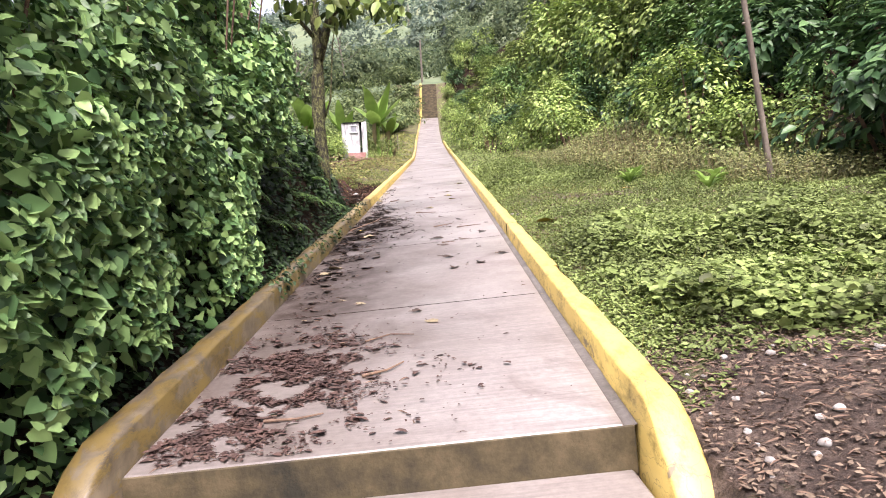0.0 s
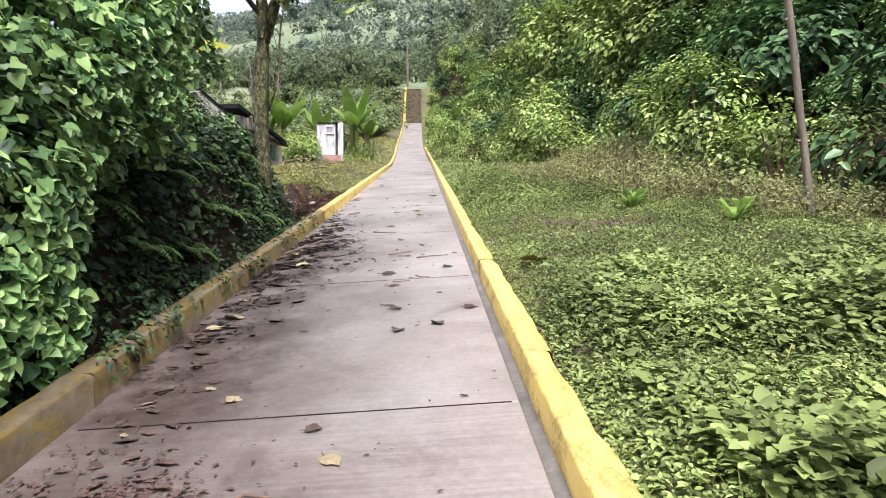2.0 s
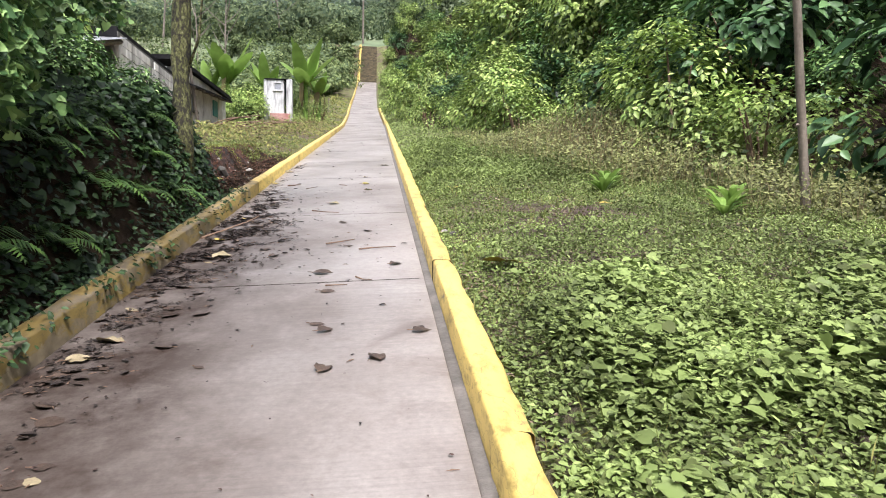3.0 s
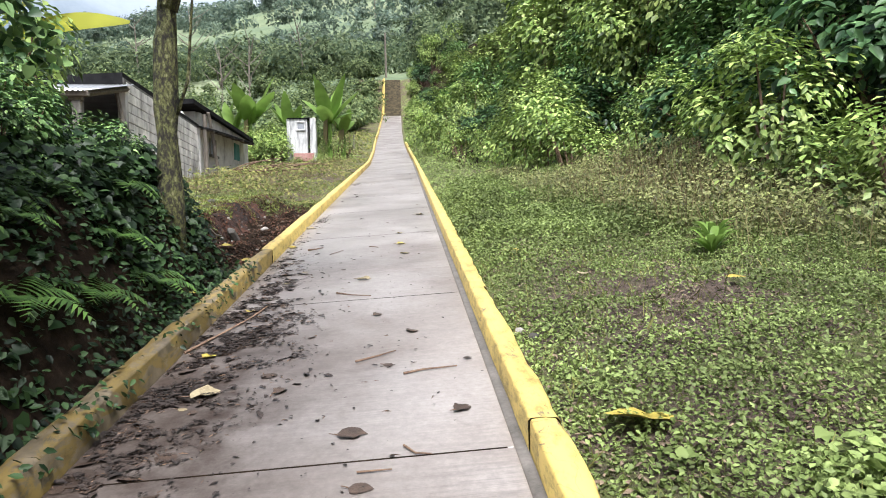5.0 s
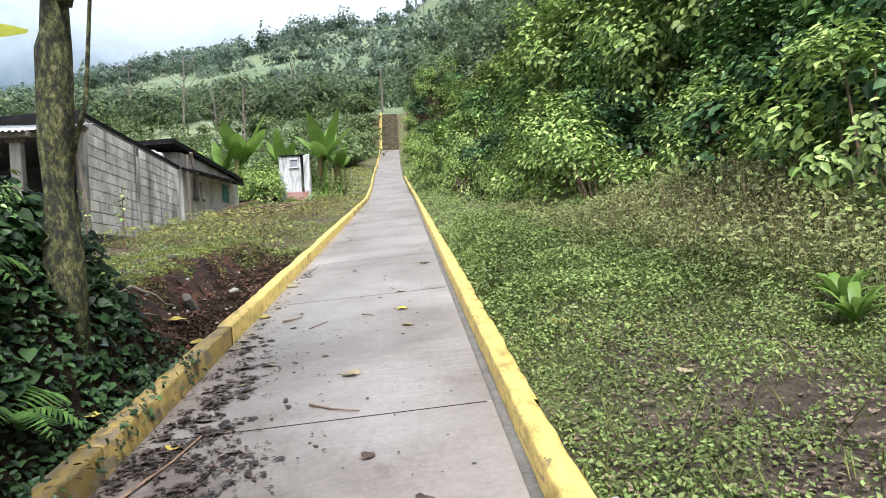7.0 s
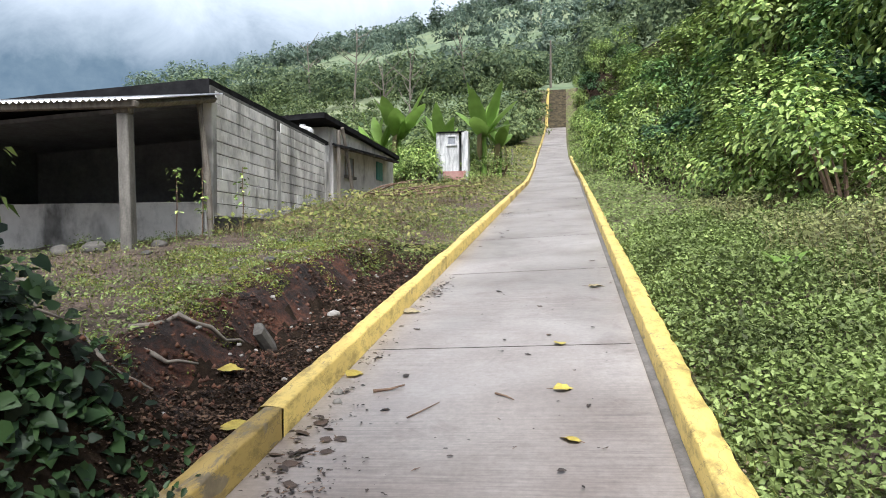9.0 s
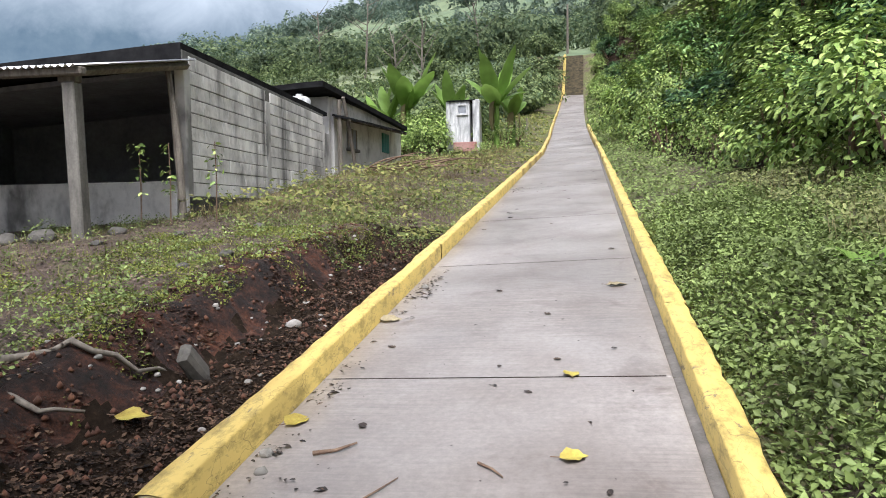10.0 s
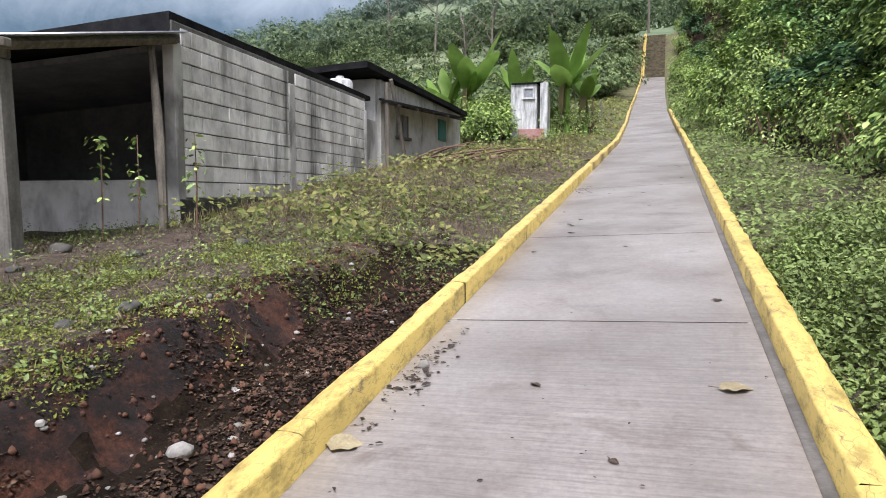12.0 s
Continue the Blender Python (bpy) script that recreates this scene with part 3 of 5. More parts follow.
def build_kerbs():
    left = thing("kerb_left", Matrix(), "low concrete kerb with stained, worn yellow paint and moss", "kerb", kind="structure")
    right = thing("kerb_right", Matrix(), "low concrete kerb with cracked bright yellow paint", "kerb", kind="structure")
    for parent, side, last in ((left, -1, 90), (right, 1, 52)):
        ys = [0.1] + [y for y in np.arange(3.92, last, 2.45)]
        for i, (a, b) in enumerate(zip(ys, ys[1:])):
            if side < 0 and b > 78:
                break
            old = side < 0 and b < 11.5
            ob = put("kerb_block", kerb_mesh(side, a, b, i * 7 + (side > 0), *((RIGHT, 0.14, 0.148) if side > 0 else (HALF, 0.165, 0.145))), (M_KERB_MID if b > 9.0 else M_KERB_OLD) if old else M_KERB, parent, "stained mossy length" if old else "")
            ob.location.z = random.uniform(-0.0015, 0.0015)
    # string beside the far flight
    bm = tube([(-1.55, 77.9, 14.4), (-1.55, 86, 20.25)], [0.15, 0.15], 4)
    part("kerb_block", bm, M_KERB, left)


build_path()
build_kerbs()


# ---- house of concrete block ----
HM = pose(-5.46, 18.15, 0, 0, 0, 5.05)


def slab_between(x0, x1, y0, y1, z_of, thick):
    """A roof slab whose top follows z_of(x, y); thick may be a function of x, y too."""
    bm = bmesh.new()
    nx, ny = 8, 12
    top = [[bm.verts.new((x0 + (x1 - x0) * i / nx, y0 + (y1 - y0) * j / ny, 0)) for i in range(nx + 1)] for j in range(ny + 1)]
    rnd = random.Random(3)
    for row in top:
        for v in row:
            v.co.z = z_of(v.co.x, v.co.y) + rnd.uniform(-0.01, 0.01)
    for j in range(ny):
        for i in range(nx):
            bm.faces.new((top[j][i], top[j][i + 1], top[j + 1][i + 1], top[j + 1][i]))
    r = bmesh.ops.extrude_face_region(bm, geom=bm.faces[:])
    for v in r["geom"]:
        if isinstance(v, bmesh.types.BMVert):
            v.co.z -= thick(v.co.x, v.co.y) if callable(thick) else thick
    bmesh.ops.recalc_face_normals(bm, faces=bm.faces[:])
    return bm


def block_mesh(length, height, depth=0.02, seed=0):
    """The face of a concrete block: a slightly pillowed, chipped slab."""
    bm = box(depth, length, height, 0.006)
    rnd = random.Random(seed)
    for v in bm.verts:
        v.co += Vector([rnd.uniform(-0.0035, 0.0035) for _ in range(3)])
    me = bpy.data.meshes.new("concrete_block")
    bm.to_mesh(me)
    bm.free()
    me.materials.append(M_BLOCK)
    return me


def corrugated(width, length, pitch=0.09, amp=0.016, thick=0.004):
    """Corrugated sheet: waves across x, runs along y."""
    n = int(width / pitch * 6)
    V, F = [], []
    for layer in (0, -thick):
        for j in (0, 1):
            for i in range(n + 1):
                x = width * i / n
                V.append((x, j * length, amp * math.sin(2 * math.pi * x / pitch) + layer))
    k = n + 1
    for i in range(n):
        F += [(i, i + 1, k + i + 1, k + i), (2 * k + i + 1, 2 * k + i, 3 * k + i, 3 * k + i + 1),
              (i + 1, i, 2 * k + i, 2 * k + i + 1), (k + i, k + i + 1, 3 * k + i + 1, 3 * k + i)]
    return mesh_np("sheet", V, F)


def build_house():
    house = thing("house", HM, "long grey concrete block house with a dark flat roof", "house")
    wall = part("wall", box(0.15, 6.98, 3.05, 0.01), M_MORTAR, house, "bare concrete block wall with black rain stains", pose(-0.085, 3.5, 2.22))
    put_plinth = part("plinth", box(0.06, 6.96, 0.9, 0.01), M_PLINTH, house, "damp blackened cement base", pose(0.0, 3.5, 2.12))
    ch = 0.218
    kinds = {}
    for row in range(10):
        z = 3.035 + row * ch
        y = 0.17 - (0.215 if row % 2 else 0)
        while y < 6.9:
            a, b = max(y, 0.17), min(y + 0.43, 6.9)
            for p0, p1 in ((3.14, 3.36),):
                if a < p1 and b > p0:
                    if a < p0:
                        b = p0
                    else:
                        a = p1
            if b - a > 0.06:
                ln = round(b - a - 0.014, 2)
                k = (ln, row % 3)
                if k not in kinds:
                    kinds[k] = block_mesh(ln, ch - 0.014, 0.024, len(kinds))
                put("concrete_block", kinds[k], M_BLOCK, wall, "", pose(0.0 + random.uniform(-0.004, 0.004), (a + b) / 2 - 3.5, z - 2.22) @ pose(0.083, 0, 0))
            y += 0.43
    for y, w in ((0.08, 0.17), (3.25, 0.22), (6.94, 0.14)):
        part("pilaster", box(0.17, w, 2.55, 0.012), M_RENDER, house, "", pose(-0.065, y, 2.45))
    # front with a low wall, posts and a deep dark room behind
    part("low_wall", box(5.6, 0.14, 1.1, 0.015), M_RENDER, house, "stained rendered low wall", pose(-2.98, 0.07, 2.17))
    part("back_wall", box(5.6, 0.14, 2.9, 0.01), M_DARK, house, "blue-grey inner wall", pose(-2.98, 3.4, 2.1))
    part("side_wall", box(0.14, 7.0, 2.9, 0.01), M_DARK, house, "", pose(-5.85, 3.5, 2.1))
    part("inner_lining", box(0.012, 3.2, 2.4, 0.003), M_DARK, house, "", pose(-0.172, 1.75, 2.5))
    part("floor", box(5.6, 3.2, 0.1, 0.01), M_DARK, house, "", pose(-2.98, 1.74, 2.4))
    # lean-to veranda before the front
    for x in (0.0, -3.0, -5.9):
        bm = box(0.16, 0.16, 2.15, 0.015)
        for v in bm.verts:
            v.co.x -= 0.04 * (v.co.z / 2.15)
        part("post", bm, M_POST, house, "square cement post", pose(x, -2.45, 2.15))
        part("bracket", box(0.24, 0.12, 0.09, 0.015), M_WOOD, house, "", pose(x - 0.06, -2.45, 4.3))
    part("beam", box(6.3, 0.1, 0.09, 0.012), M_WOOD, house, "grey timber beam", pose(-2.95, -2.56, 4.36))
    part("side_beam", tube([(0.06, -2.5, 4.42), (0.06, 0.0, 5.02)], [0.06, 0.06], 4), M_WOOD, house, "grey timber beam")
    part("prop_pole", tube(curved((0.33, -0.74, 2.4), (-0.05, -0.35, 4.9), (0.04, 0, 0)), [0.055, 0.05, 0.052, 0.06, 0.05, 0.045, 0.045], 8, 0.12, 4), M_WOOD, house, "crooked debarked pole")
    put("veranda_sheet", corrugated(6.3, 2.85), M_ZINC, house, "corrugated metal lean-to roof", Matrix.Translation((0.17, 0.1, 5.13)) @ Matrix.Rotation(math.pi, 4, "Z") @ Matrix.Rotation(radians(-13.8), 4, "X"))
    part("roof", slab_between(-0.03, -6.1, 0.0, 7.4, lambda x, y: 5.385 + 0.065 * min(x, 0), lambda x, y: max(0.09, 0.26 - 0.026 * y)), M_ROOF, house, "mould-blackened flat concrete roof")
    part("ceiling_slab", slab_between(-0.17, -5.7, 0.2, 3.3, lambda x, y: 5.05 + 0.06 * min(x, 0), 0.08), M_DARK, house)


def build_annex():
    """The second building behind, with an awning, a window and a teal shutter."""
    an = thing("annex", Matrix.Translation((-6.64, 20.25, 0)) @ Matrix.Diagonal((1, 0.77, 1, 1)), "low rendered outbuilding with a dark roof and timber awning", "house")
    bm = box(0.15, 9.3, 3.6, 0.01)
    part("wall", bm, M_RENDER, an, "stained pale cement wall", pose(-0.085, 13.75, 2.5))
    part("front_wall", box(5.5, 0.15, 3.7, 0.01), M_RENDER, an, "", pose(-2.85, 8.95, 2.4))
    part("back_wall", box(0.15, 9.0, 3.6, 0.01), M_RENDER, an, "", pose(-5.6, 13.6, 2.5))
    part("end_wall", box(5.3, 0.15, 3.4, 0.01), M_RENDER, an, "", pose(-2.85, 18.3, 2.6))
    part("gap_wall", box(0.12, 1.75, 2.6, 0.01), M_RENDER, an, "streaked low wall between the buildings", pose(-0.12, 7.95, 2.4))
    part("gap_back", box(0.12, 1.8, 3.4, 0.01), M_DARK, an, "", pose(-1.6, 7.95, 2.5))
    part("roof", slab_between(0.16, -6.0, 7.6, 18.9, lambda x, y: 6.36 - 0.02 * (y - 7.6) + 0.05 * min(x, 0), 0.16), M_ROOF, an, "dark flat roof with a thick edge")
    # awning
    aw = slab_between(0.5, 0.0, 8.9, 17.2, lambda x, y: 5.50 + 0.035 * (y - 8.9) - 0.25 * x + 0.1, 0.06)
    part("awning", aw, M_ROOF, an, "mossy tile awning")
    for y in (9.1, 10.9, 12.7, 14.5, 16.3, 17.1):
        part("rafter", box(0.5, 0.06, 0.07, 0.008), M_WOOD, an, "", pose(0.26, y, 5.41 + 0.035 * (y - 8.9), 0, 14, 0))
    # no hole in the wall: a thin dark sheet gives the window its shade
    win = part("window", box(0.02, 1.1, 0.62, 0.004), M_DARK, an, "dark panel for the shade inside an unglazed window", pose(0.0, 11.0, 4.72))
    for dy in (-0.5, 0.0, 0.5):
        part("window_post", box(0.05, 0.09, 0.62, 0.006), M_WOOD, win, "", pose(0.01, dy, 0))
    part("sill", box(0.14, 1.25, 0.09, 0.01), M_MORTAR, win, "", pose(0.04, 0, -0.09))
    door = part("shutter", box(0.05, 1.0, 0.7, 0.008), M_TEAL, an, "teal painted wooden shutter", pose(0.015, 15.6, 4.88))
    for dy in (-0.3, 0.0, 0.3):
        part("plank", box(0.012, 0.27, 0.66, 0.004), M_TEAL, door, "", pose(0.03, dy, 0.02))
    part("prop_pole", tube([(0.35, 8.9, 6.05), (0.4, 9.5, 4.9), (0.45, 10.1, 3.4)], [0.06, 0.06, 0.065], 8, 0.1, 8), M_WOOD, an, "leaning round timber prop")
    part("prop_pole", tube([(0.2, 9.0, 6.0), (0.2, 9.0, 4.6), (0.2, 9.02, 3.2)], [0.07, 0.07, 0.075], 8, 0.1, 9), M_WOOD, an, "upright round timber prop")
    tank = thing("water_tank", HM @ pose(-0.75, 7.3, 5.32), "small whitish water tank on the roof", "water tank")
    bm = tube([(0, 0, 0), (0, 0, 0.03), (0, 0, 0.4), (0, 0, 0.47), (0, 0, 0.5)], [0.28, 0.3, 0.3, 0.24, 0.1], 18)
    part("body", bm, M_WHITE, tank, "", None, True)
    part("cap", tube([(0, 0, 0.5), (0, 0, 0.55)], [0.09, 0.085], 12), M_WHITE, tank)


def build_shed():
    z = 5.05
    sh = thing("outhouse", pose(-4.42, 36.0, z), "small whitewashed outhouse with streaked walls and a red base", "outhouse")
    part("wall", box(1.0, 1.2, 2.2, 0.02), M_WHITE, sh, "streaked whitewashed wall", pose(-0.2, 0.62, 0))
    part("corner_post", box(0.28, 0.3, 2.24, 0.02), M_WHITE, sh, "white post", pose(0.58, 0.1, 0))
    part("side_wall", box(0.2, 1.1, 2.1, 0.02), M_WHITE, sh, "", pose(0.5, 0.85, 0))
    part("red_base", box(1.0, 0.05, 0.4, 0.01), M_PINK, sh, "faded red painted base", pose(0.12, -0.07, 0.1))
    # dark sheet on the solid wall stands for the shaded opening
    fr = part("window", box(0.32, 0.02, 0.34, 0.004), M_DARK, sh, "dark panel for the shade inside a square opening", pose(0.0, 0.005, 1.68))
    for dx, dz, sx, sz in ((-0.2, -0.06, 0.08, 0.46), (0.2, -0.06, 0.08, 0.46), (0, -0.06, 0.32, 0.07), (0, 0.33, 0.32, 0.07)):
        part("frame", box(sx, 0.06, sz, 0.008), M_WHITE, fr, "white frame", pose(dx, -0.02, dz))
    part("roof", box(1.22, 1.35, 0.05, 0.015), M_ROOF, sh, "thin dark roof", pose(-0.05, 0.62, 2.22, 2, 0, 0))


build_house()
build_annex()
build_shed()


# ---- trees and poles ----
def clump_points(rng, centres, radii, per, flat=0.8):
    C = np.repeat(np.asarray(centres), per, 0)
    R = np.repeat(np.asarray(radii), per)
    d = unit(rng.normal(0, 1, (len(C), 3)))
    r = R * rng.uniform(0.55, 1.05, len(C))
    P = C + d * r[:, None] * np.array([1, 1, flat])
    return P, d


def build_left_tree():
    tree = thing("tree", pose(-1.62, 9.7, 2.25), "slender tree with mossy patched bark and drooping leaves", "tree")
    part("trunk", tube([(0, 0, -1.1), (0, 0, 0.1), (0.0, 0, 0.8), (0.02, 0, 1.4), (0.06, 0, 1.9), (0.02, -0.02, 2.4), (-0.05, 0, 3.2), (-0.1, 0, 4.2)],
                       [0.15, 0.12, 0.108, 0.104, 0.102, 0.09, 0.075, 0.05], 12, 0.08, 5), M_BARK, tree, "mossy grey-brown trunk", None, True)
    limbs = [[(0.05, 0, 1.7), (0.28, -0.05, 2.35), (0.56, -0.1, 2.9), (0.9, -0.1, 3.6)],
             [(0.05, 0, 2.0), (-0.35, -0.2, 2.5), (-0.7, -0.4, 3.1)], [(0.0, 0, 2.3), (-0.2, 0.4, 3.0), (-0.3, 0.8, 3.7)],
             [(0.1, 0, 0.75), (0.22, -0.05, 1.05), (0.3, -0.06, 1.9), (0.42, -0.1, 2.5)], [(0.3, 0, 2.4), (0.7, -0.3, 2.55), (1.2, -0.4, 2.4)]]
    for i, pts in enumerate(limbs):
        r = 0.085 if i == 0 else 0.018 if i == 3 else 0.04
        part("limb", tube(pts, np.linspace(r, r * 0.4, len(pts)), 7, 0.05, i), M_BARK, tree, "", None, True)
    rng = np.random.default_rng(5)
    cen = [(0.55, -0.2, 2.75), (0.9, -0.3, 2.5), (1.25, -0.4, 2.3), (0.75, -0.1, 3.2), (1.1, 0.1, 2.95), (-0.6, -0.4, 3.0), (-0.9, -0.3, 3.4), (-0.3, 0.6, 3.6),
           (0.2, 0.2, 3.9), (0.9, 0, 3.8), (1.3, -0.3, 3.3), (0.35, -0.35, 2.35), (-0.2, -0.4, 2.5), (-0.4, 0, 4.1)]
    P, d = clump_points(rng, cen, [0.36] * len(cen), 34)
    put("crown", leaf_mesh("crown", P, d, 0.23, "oval", rng, 0.5, 0.4, 1.2), M_TREE, tree, "sparse drooping leaves")


def build_lean_pole():
    p = thing("wooden_pole", pose(4.82, 7.7, 1.2), "thin leaning brown wooden pole with peeling bark", "pole")
    part("shaft", tube([(0, 0, -0.2), (-0.03, 0, 0.3), (-0.1, 0, 0.9), (-0.16, 0, 1.4), (-0.24, 0, 2.1), (-0.36, 0.0, 3.1), (-0.5, 0.0, 4.3), (-0.6, 0, 5.2)],
                       [0.05, 0.044, 0.042, 0.04, 0.038, 0.036, 0.034, 0.03], 9, 0.08, 2), M_POLE, p, "", None, True)
    for z, x in ((1.1, -0.13), (2.4, -0.28)):
        part("knot", tube([(x - 0.06, 0, z - 0.02), (x + 0.06, 0, z + 0.02)], [0.02, 0.014], 6), M_POLE, p)


def shrub(name, rng, n_clumps, per, size, shape, mat, label, radius=1.0, height=1.5, category="shrub"):
    """A shrub of leaf clumps on branching stems; base at the origin."""
    s = thing(name, Matrix(), label, category)
    cen, rad = [], []
    for i in range(n_clumps):
        a, r, h = rng.uniform(0, 6.283), radius * math.sqrt(rng.uniform(0, 1)), rng.uniform(0.12, 1)
        k = math.sqrt(max(0.05, 1 - (h - 0.25) ** 2 * 1.3))
        cen.append((r * k * math.cos(a), r * k * math.sin(a), height * h))
        rad.append(rng.uniform(0.22, 0.42) * (0.6 + 0.4 * radius))
    P, d = clump_points(rng, cen, rad, per)
    P[:, 2] = np.maximum(P[:, 2], 0.02)
    put("foliage", leaf_mesh("foliage", P, unit(0.6 * d + unit(P - np.array([0, 0, height * 0.35]))), size, shape, rng, 0.34, 0.95, 0.6), mat, s)
    order = rng.permutation(n_clumps)[:7]
    for j in order:
        c = cen[j]
        part("stem", tube(curved((c[0] * 0.1, c[1] * 0.1, -0.25), c, (0, 0, 0.12), 4), [0.03, 0.025, 0.02, 0.014, 0.006], 5), M_TWIG, s)
    return s


def build_banana(m, rng, n=8, tall=2.2):
    b = thing("banana_plant", m, "banana plant with torn bright green leaves", "banana plant", "banana plants behind the outhouse")
    part("stalk", tube([(0, 0, -0.3), (0.02, 0, tall * 0.35), (0, 0.03, tall * 0.75)], [0.14, 0.11, 0.06], 9), M_BANANA, b, "thick green stalk")
    for i in range(n):
        a = i * 2.4 + rng.uniform(-0.3, 0.3)
        up = rng.uniform(0.6, 1.12)
        ln = tall * rng.uniform(0.65, 0.95)
        V, F = [], []
        k = 10
        for j in range(k + 1):
            f = j / k
            r = ln * f * (1.0 - up * 0.62)
            z = tall * 0.5 + ln * up * f - 0.5 * ln * f * f * (1.35 - up)
            w = 0.26 * tall / 2 * math.sin(math.pi * min(1, f * 0.92 + 0.06)) ** 0.7
            dx, dy = math.cos(a), math.sin(a)
            px, py = -dy, dx
            tear = rng.uniform(0.75, 1.0)
            V += [(dx * r + px * w * tear, dy * r + py * w * tear, z - w * 0.3), (dx * r, dy * r, z), (dx * r - px * w, dy * r - py * w, z - w * 0.3)]
        for j in range(k):
            q = j * 3
            F += [(q, q + 1, q + 4, q + 3), (q + 1, q + 2, q + 5, q + 4)]
        put("leaf", mesh_np("leaf", V, F), M_BANANA, b)
    # dead leaves hanging round the stalk
    for i in range(3):
        a, ln = i * 2.2 + rng.uniform(-0.4, 0.4), tall * rng.uniform(0.3, 0.4)
        c, q = math.cos(a), math.sin(a)
        V = [(c * r - q * w, q * r + c * w, tall * 0.6 - d * ln) for r, d, ww in ((0.1, 0.0, 0.03), (0.3, 0.25, 0.14), (0.34, 0.8, 0.13), (0.28, 1.2, 0.02)) for w in (-ww, ww)]
        put("dry_leaf", mesh_np("dry_leaf", V, [(k, k + 1, k + 3, k + 2) for k in (0, 2, 4)]), M_DRYWEED, b, "brown dead leaf hanging down")
    return b


build_left_tree()
build_lean_pole()
RNG = np.random.default_rng(11)
PARK = pose(0, -400, -300)


def gz(x, y):
    return float(ground_z(x, y))


# shrubs on the right-hand slope; each size is a plant of its own, so that leaves keep their size
KINDS = {"small_light": (14, 90, 0.075, "kite", M_BUSH, "light green small-leaved shrub on the slope", 0.6, 0.9),
         "light": (36, 85, 0.10, "oval", M_BUSH, "dense yellow-green shrub on the slope", 1.0, 1.6),
         "dark": (36, 80, 0.12, "oval", M_BUSH2, "dense dark green shrub on the slope", 1.0, 1.7),
         "broad": (30, 48, 0.175, "oval", M_BROAD, "broad-leaved dark green shrub on the slope", 1.1, 1.7),
         "big_light": (80, 52, 0.165, "oval", M_BUSH, "large yellow-green bush on the slope", 1.7, 3.0),
         "big_dark": (80, 50, 0.175, "oval", M_BUSH2, "large dark green bush on the slope", 1.8, 3.2),
         "tree": (120, 46, 0.21, "oval", M_TREE, "tall dense tree on the slope", 2.3, 5.2)}
SHRUBS = {}


def place_shrub(kind, x, y, s=1.0, sz=None, group=""):
    m = Matrix.Translation((x, y, gz(x, y) - 0.1)) @ Matrix.Rotation(random.uniform(0, 6.28), 4, "Z") @ Matrix.Diagonal((s, s, sz or s, 1))
    if kind in SHRUBS:
        return copy_thing(SHRUBS[kind], m)
    n, per, size, shape, mat, label, r, h = KINDS[kind]
    SHRUBS[kind] = shrub("tree" if kind == "tree" else "shrub", RNG, n, per, size, shape, mat, label, r, h, "tree" if kind == "tree" else "shrub")
    SHRUBS[kind].matrix_basis = m
    return SHRUBS[kind]


rnd = random.Random(21)
ROWS = (("small_light", "small_light", "light"), ("light", "dark", "broad", "broad"), ("big_light", "dark", "big_dark", "big_dark"), ("big_dark", "big_light", "tree"))
SHADY = (("small_light", "dark", "broad"), ("dark", "broad", "broad"), ("big_dark", "broad", "big_dark"), ("big_dark", "tree"))
for row, (gap, start) in enumerate(((1.2, 1.0), (1.6, 1.5), (2.3, 1.0), (3.2, 2.0))):
    y = start
    while y < 96:
        xb = float(np.interp(y, BUSH_Y, BUSH_X))
        x = xb + (0.2, 1.5, 3.3, 6.0)[row] * (0.85 if y > 30 else 1) + rnd.uniform(-0.4, 0.4)
        s = rnd.uniform(0.8, 1.25)
        place_shrub(rnd.choice((SHADY if y < 8.5 else ROWS)[row]), x, y, s, s * rnd.uniform(0.8, 1.2))
        y += gap * rnd.uniform(0.8, 1.3) * (1.0 if y < 28 else 2.0)


# ---- vegetation that nobody could count ----
def stuff(name, me, mat, label, category="plants"):
    return tagged(put(name, me, mat), label, category, kind="stuff")


def scatter(rng, n, x0, x1, y0, y1, keep=None, power=1.0):
    """Random places in a stretch of the plan, denser towards y0 for power over 1."""
    x, y = rng.uniform(x0, x1, n), y0 + (y1 - y0) * rng.uniform(0, 1, n) ** power
    # uneven outer edges
    far = np.where(x0 + x1 > 0, x1 - x, x - x0)
    gap = np.minimum(np.minimum(y - y0, y1 - y), far)
    k = gap > 0.3 * (1 + wave(x, y, 1.7, 5)) * rng.uniform(0.3, 1.4, n)
    if keep is not None:
        k &= keep(x, y)
    x, y = x[k], y[k]
    return x, y


def patches(x, y, s=1.0, k=0.0):
    return 0.5 + 0.25 * (wave(x, y, 0.9 * s, k) + wave(x, y, 2.3 * s, k + 1)) + 0.12 * wave(x, y, 5.1 * s, k)


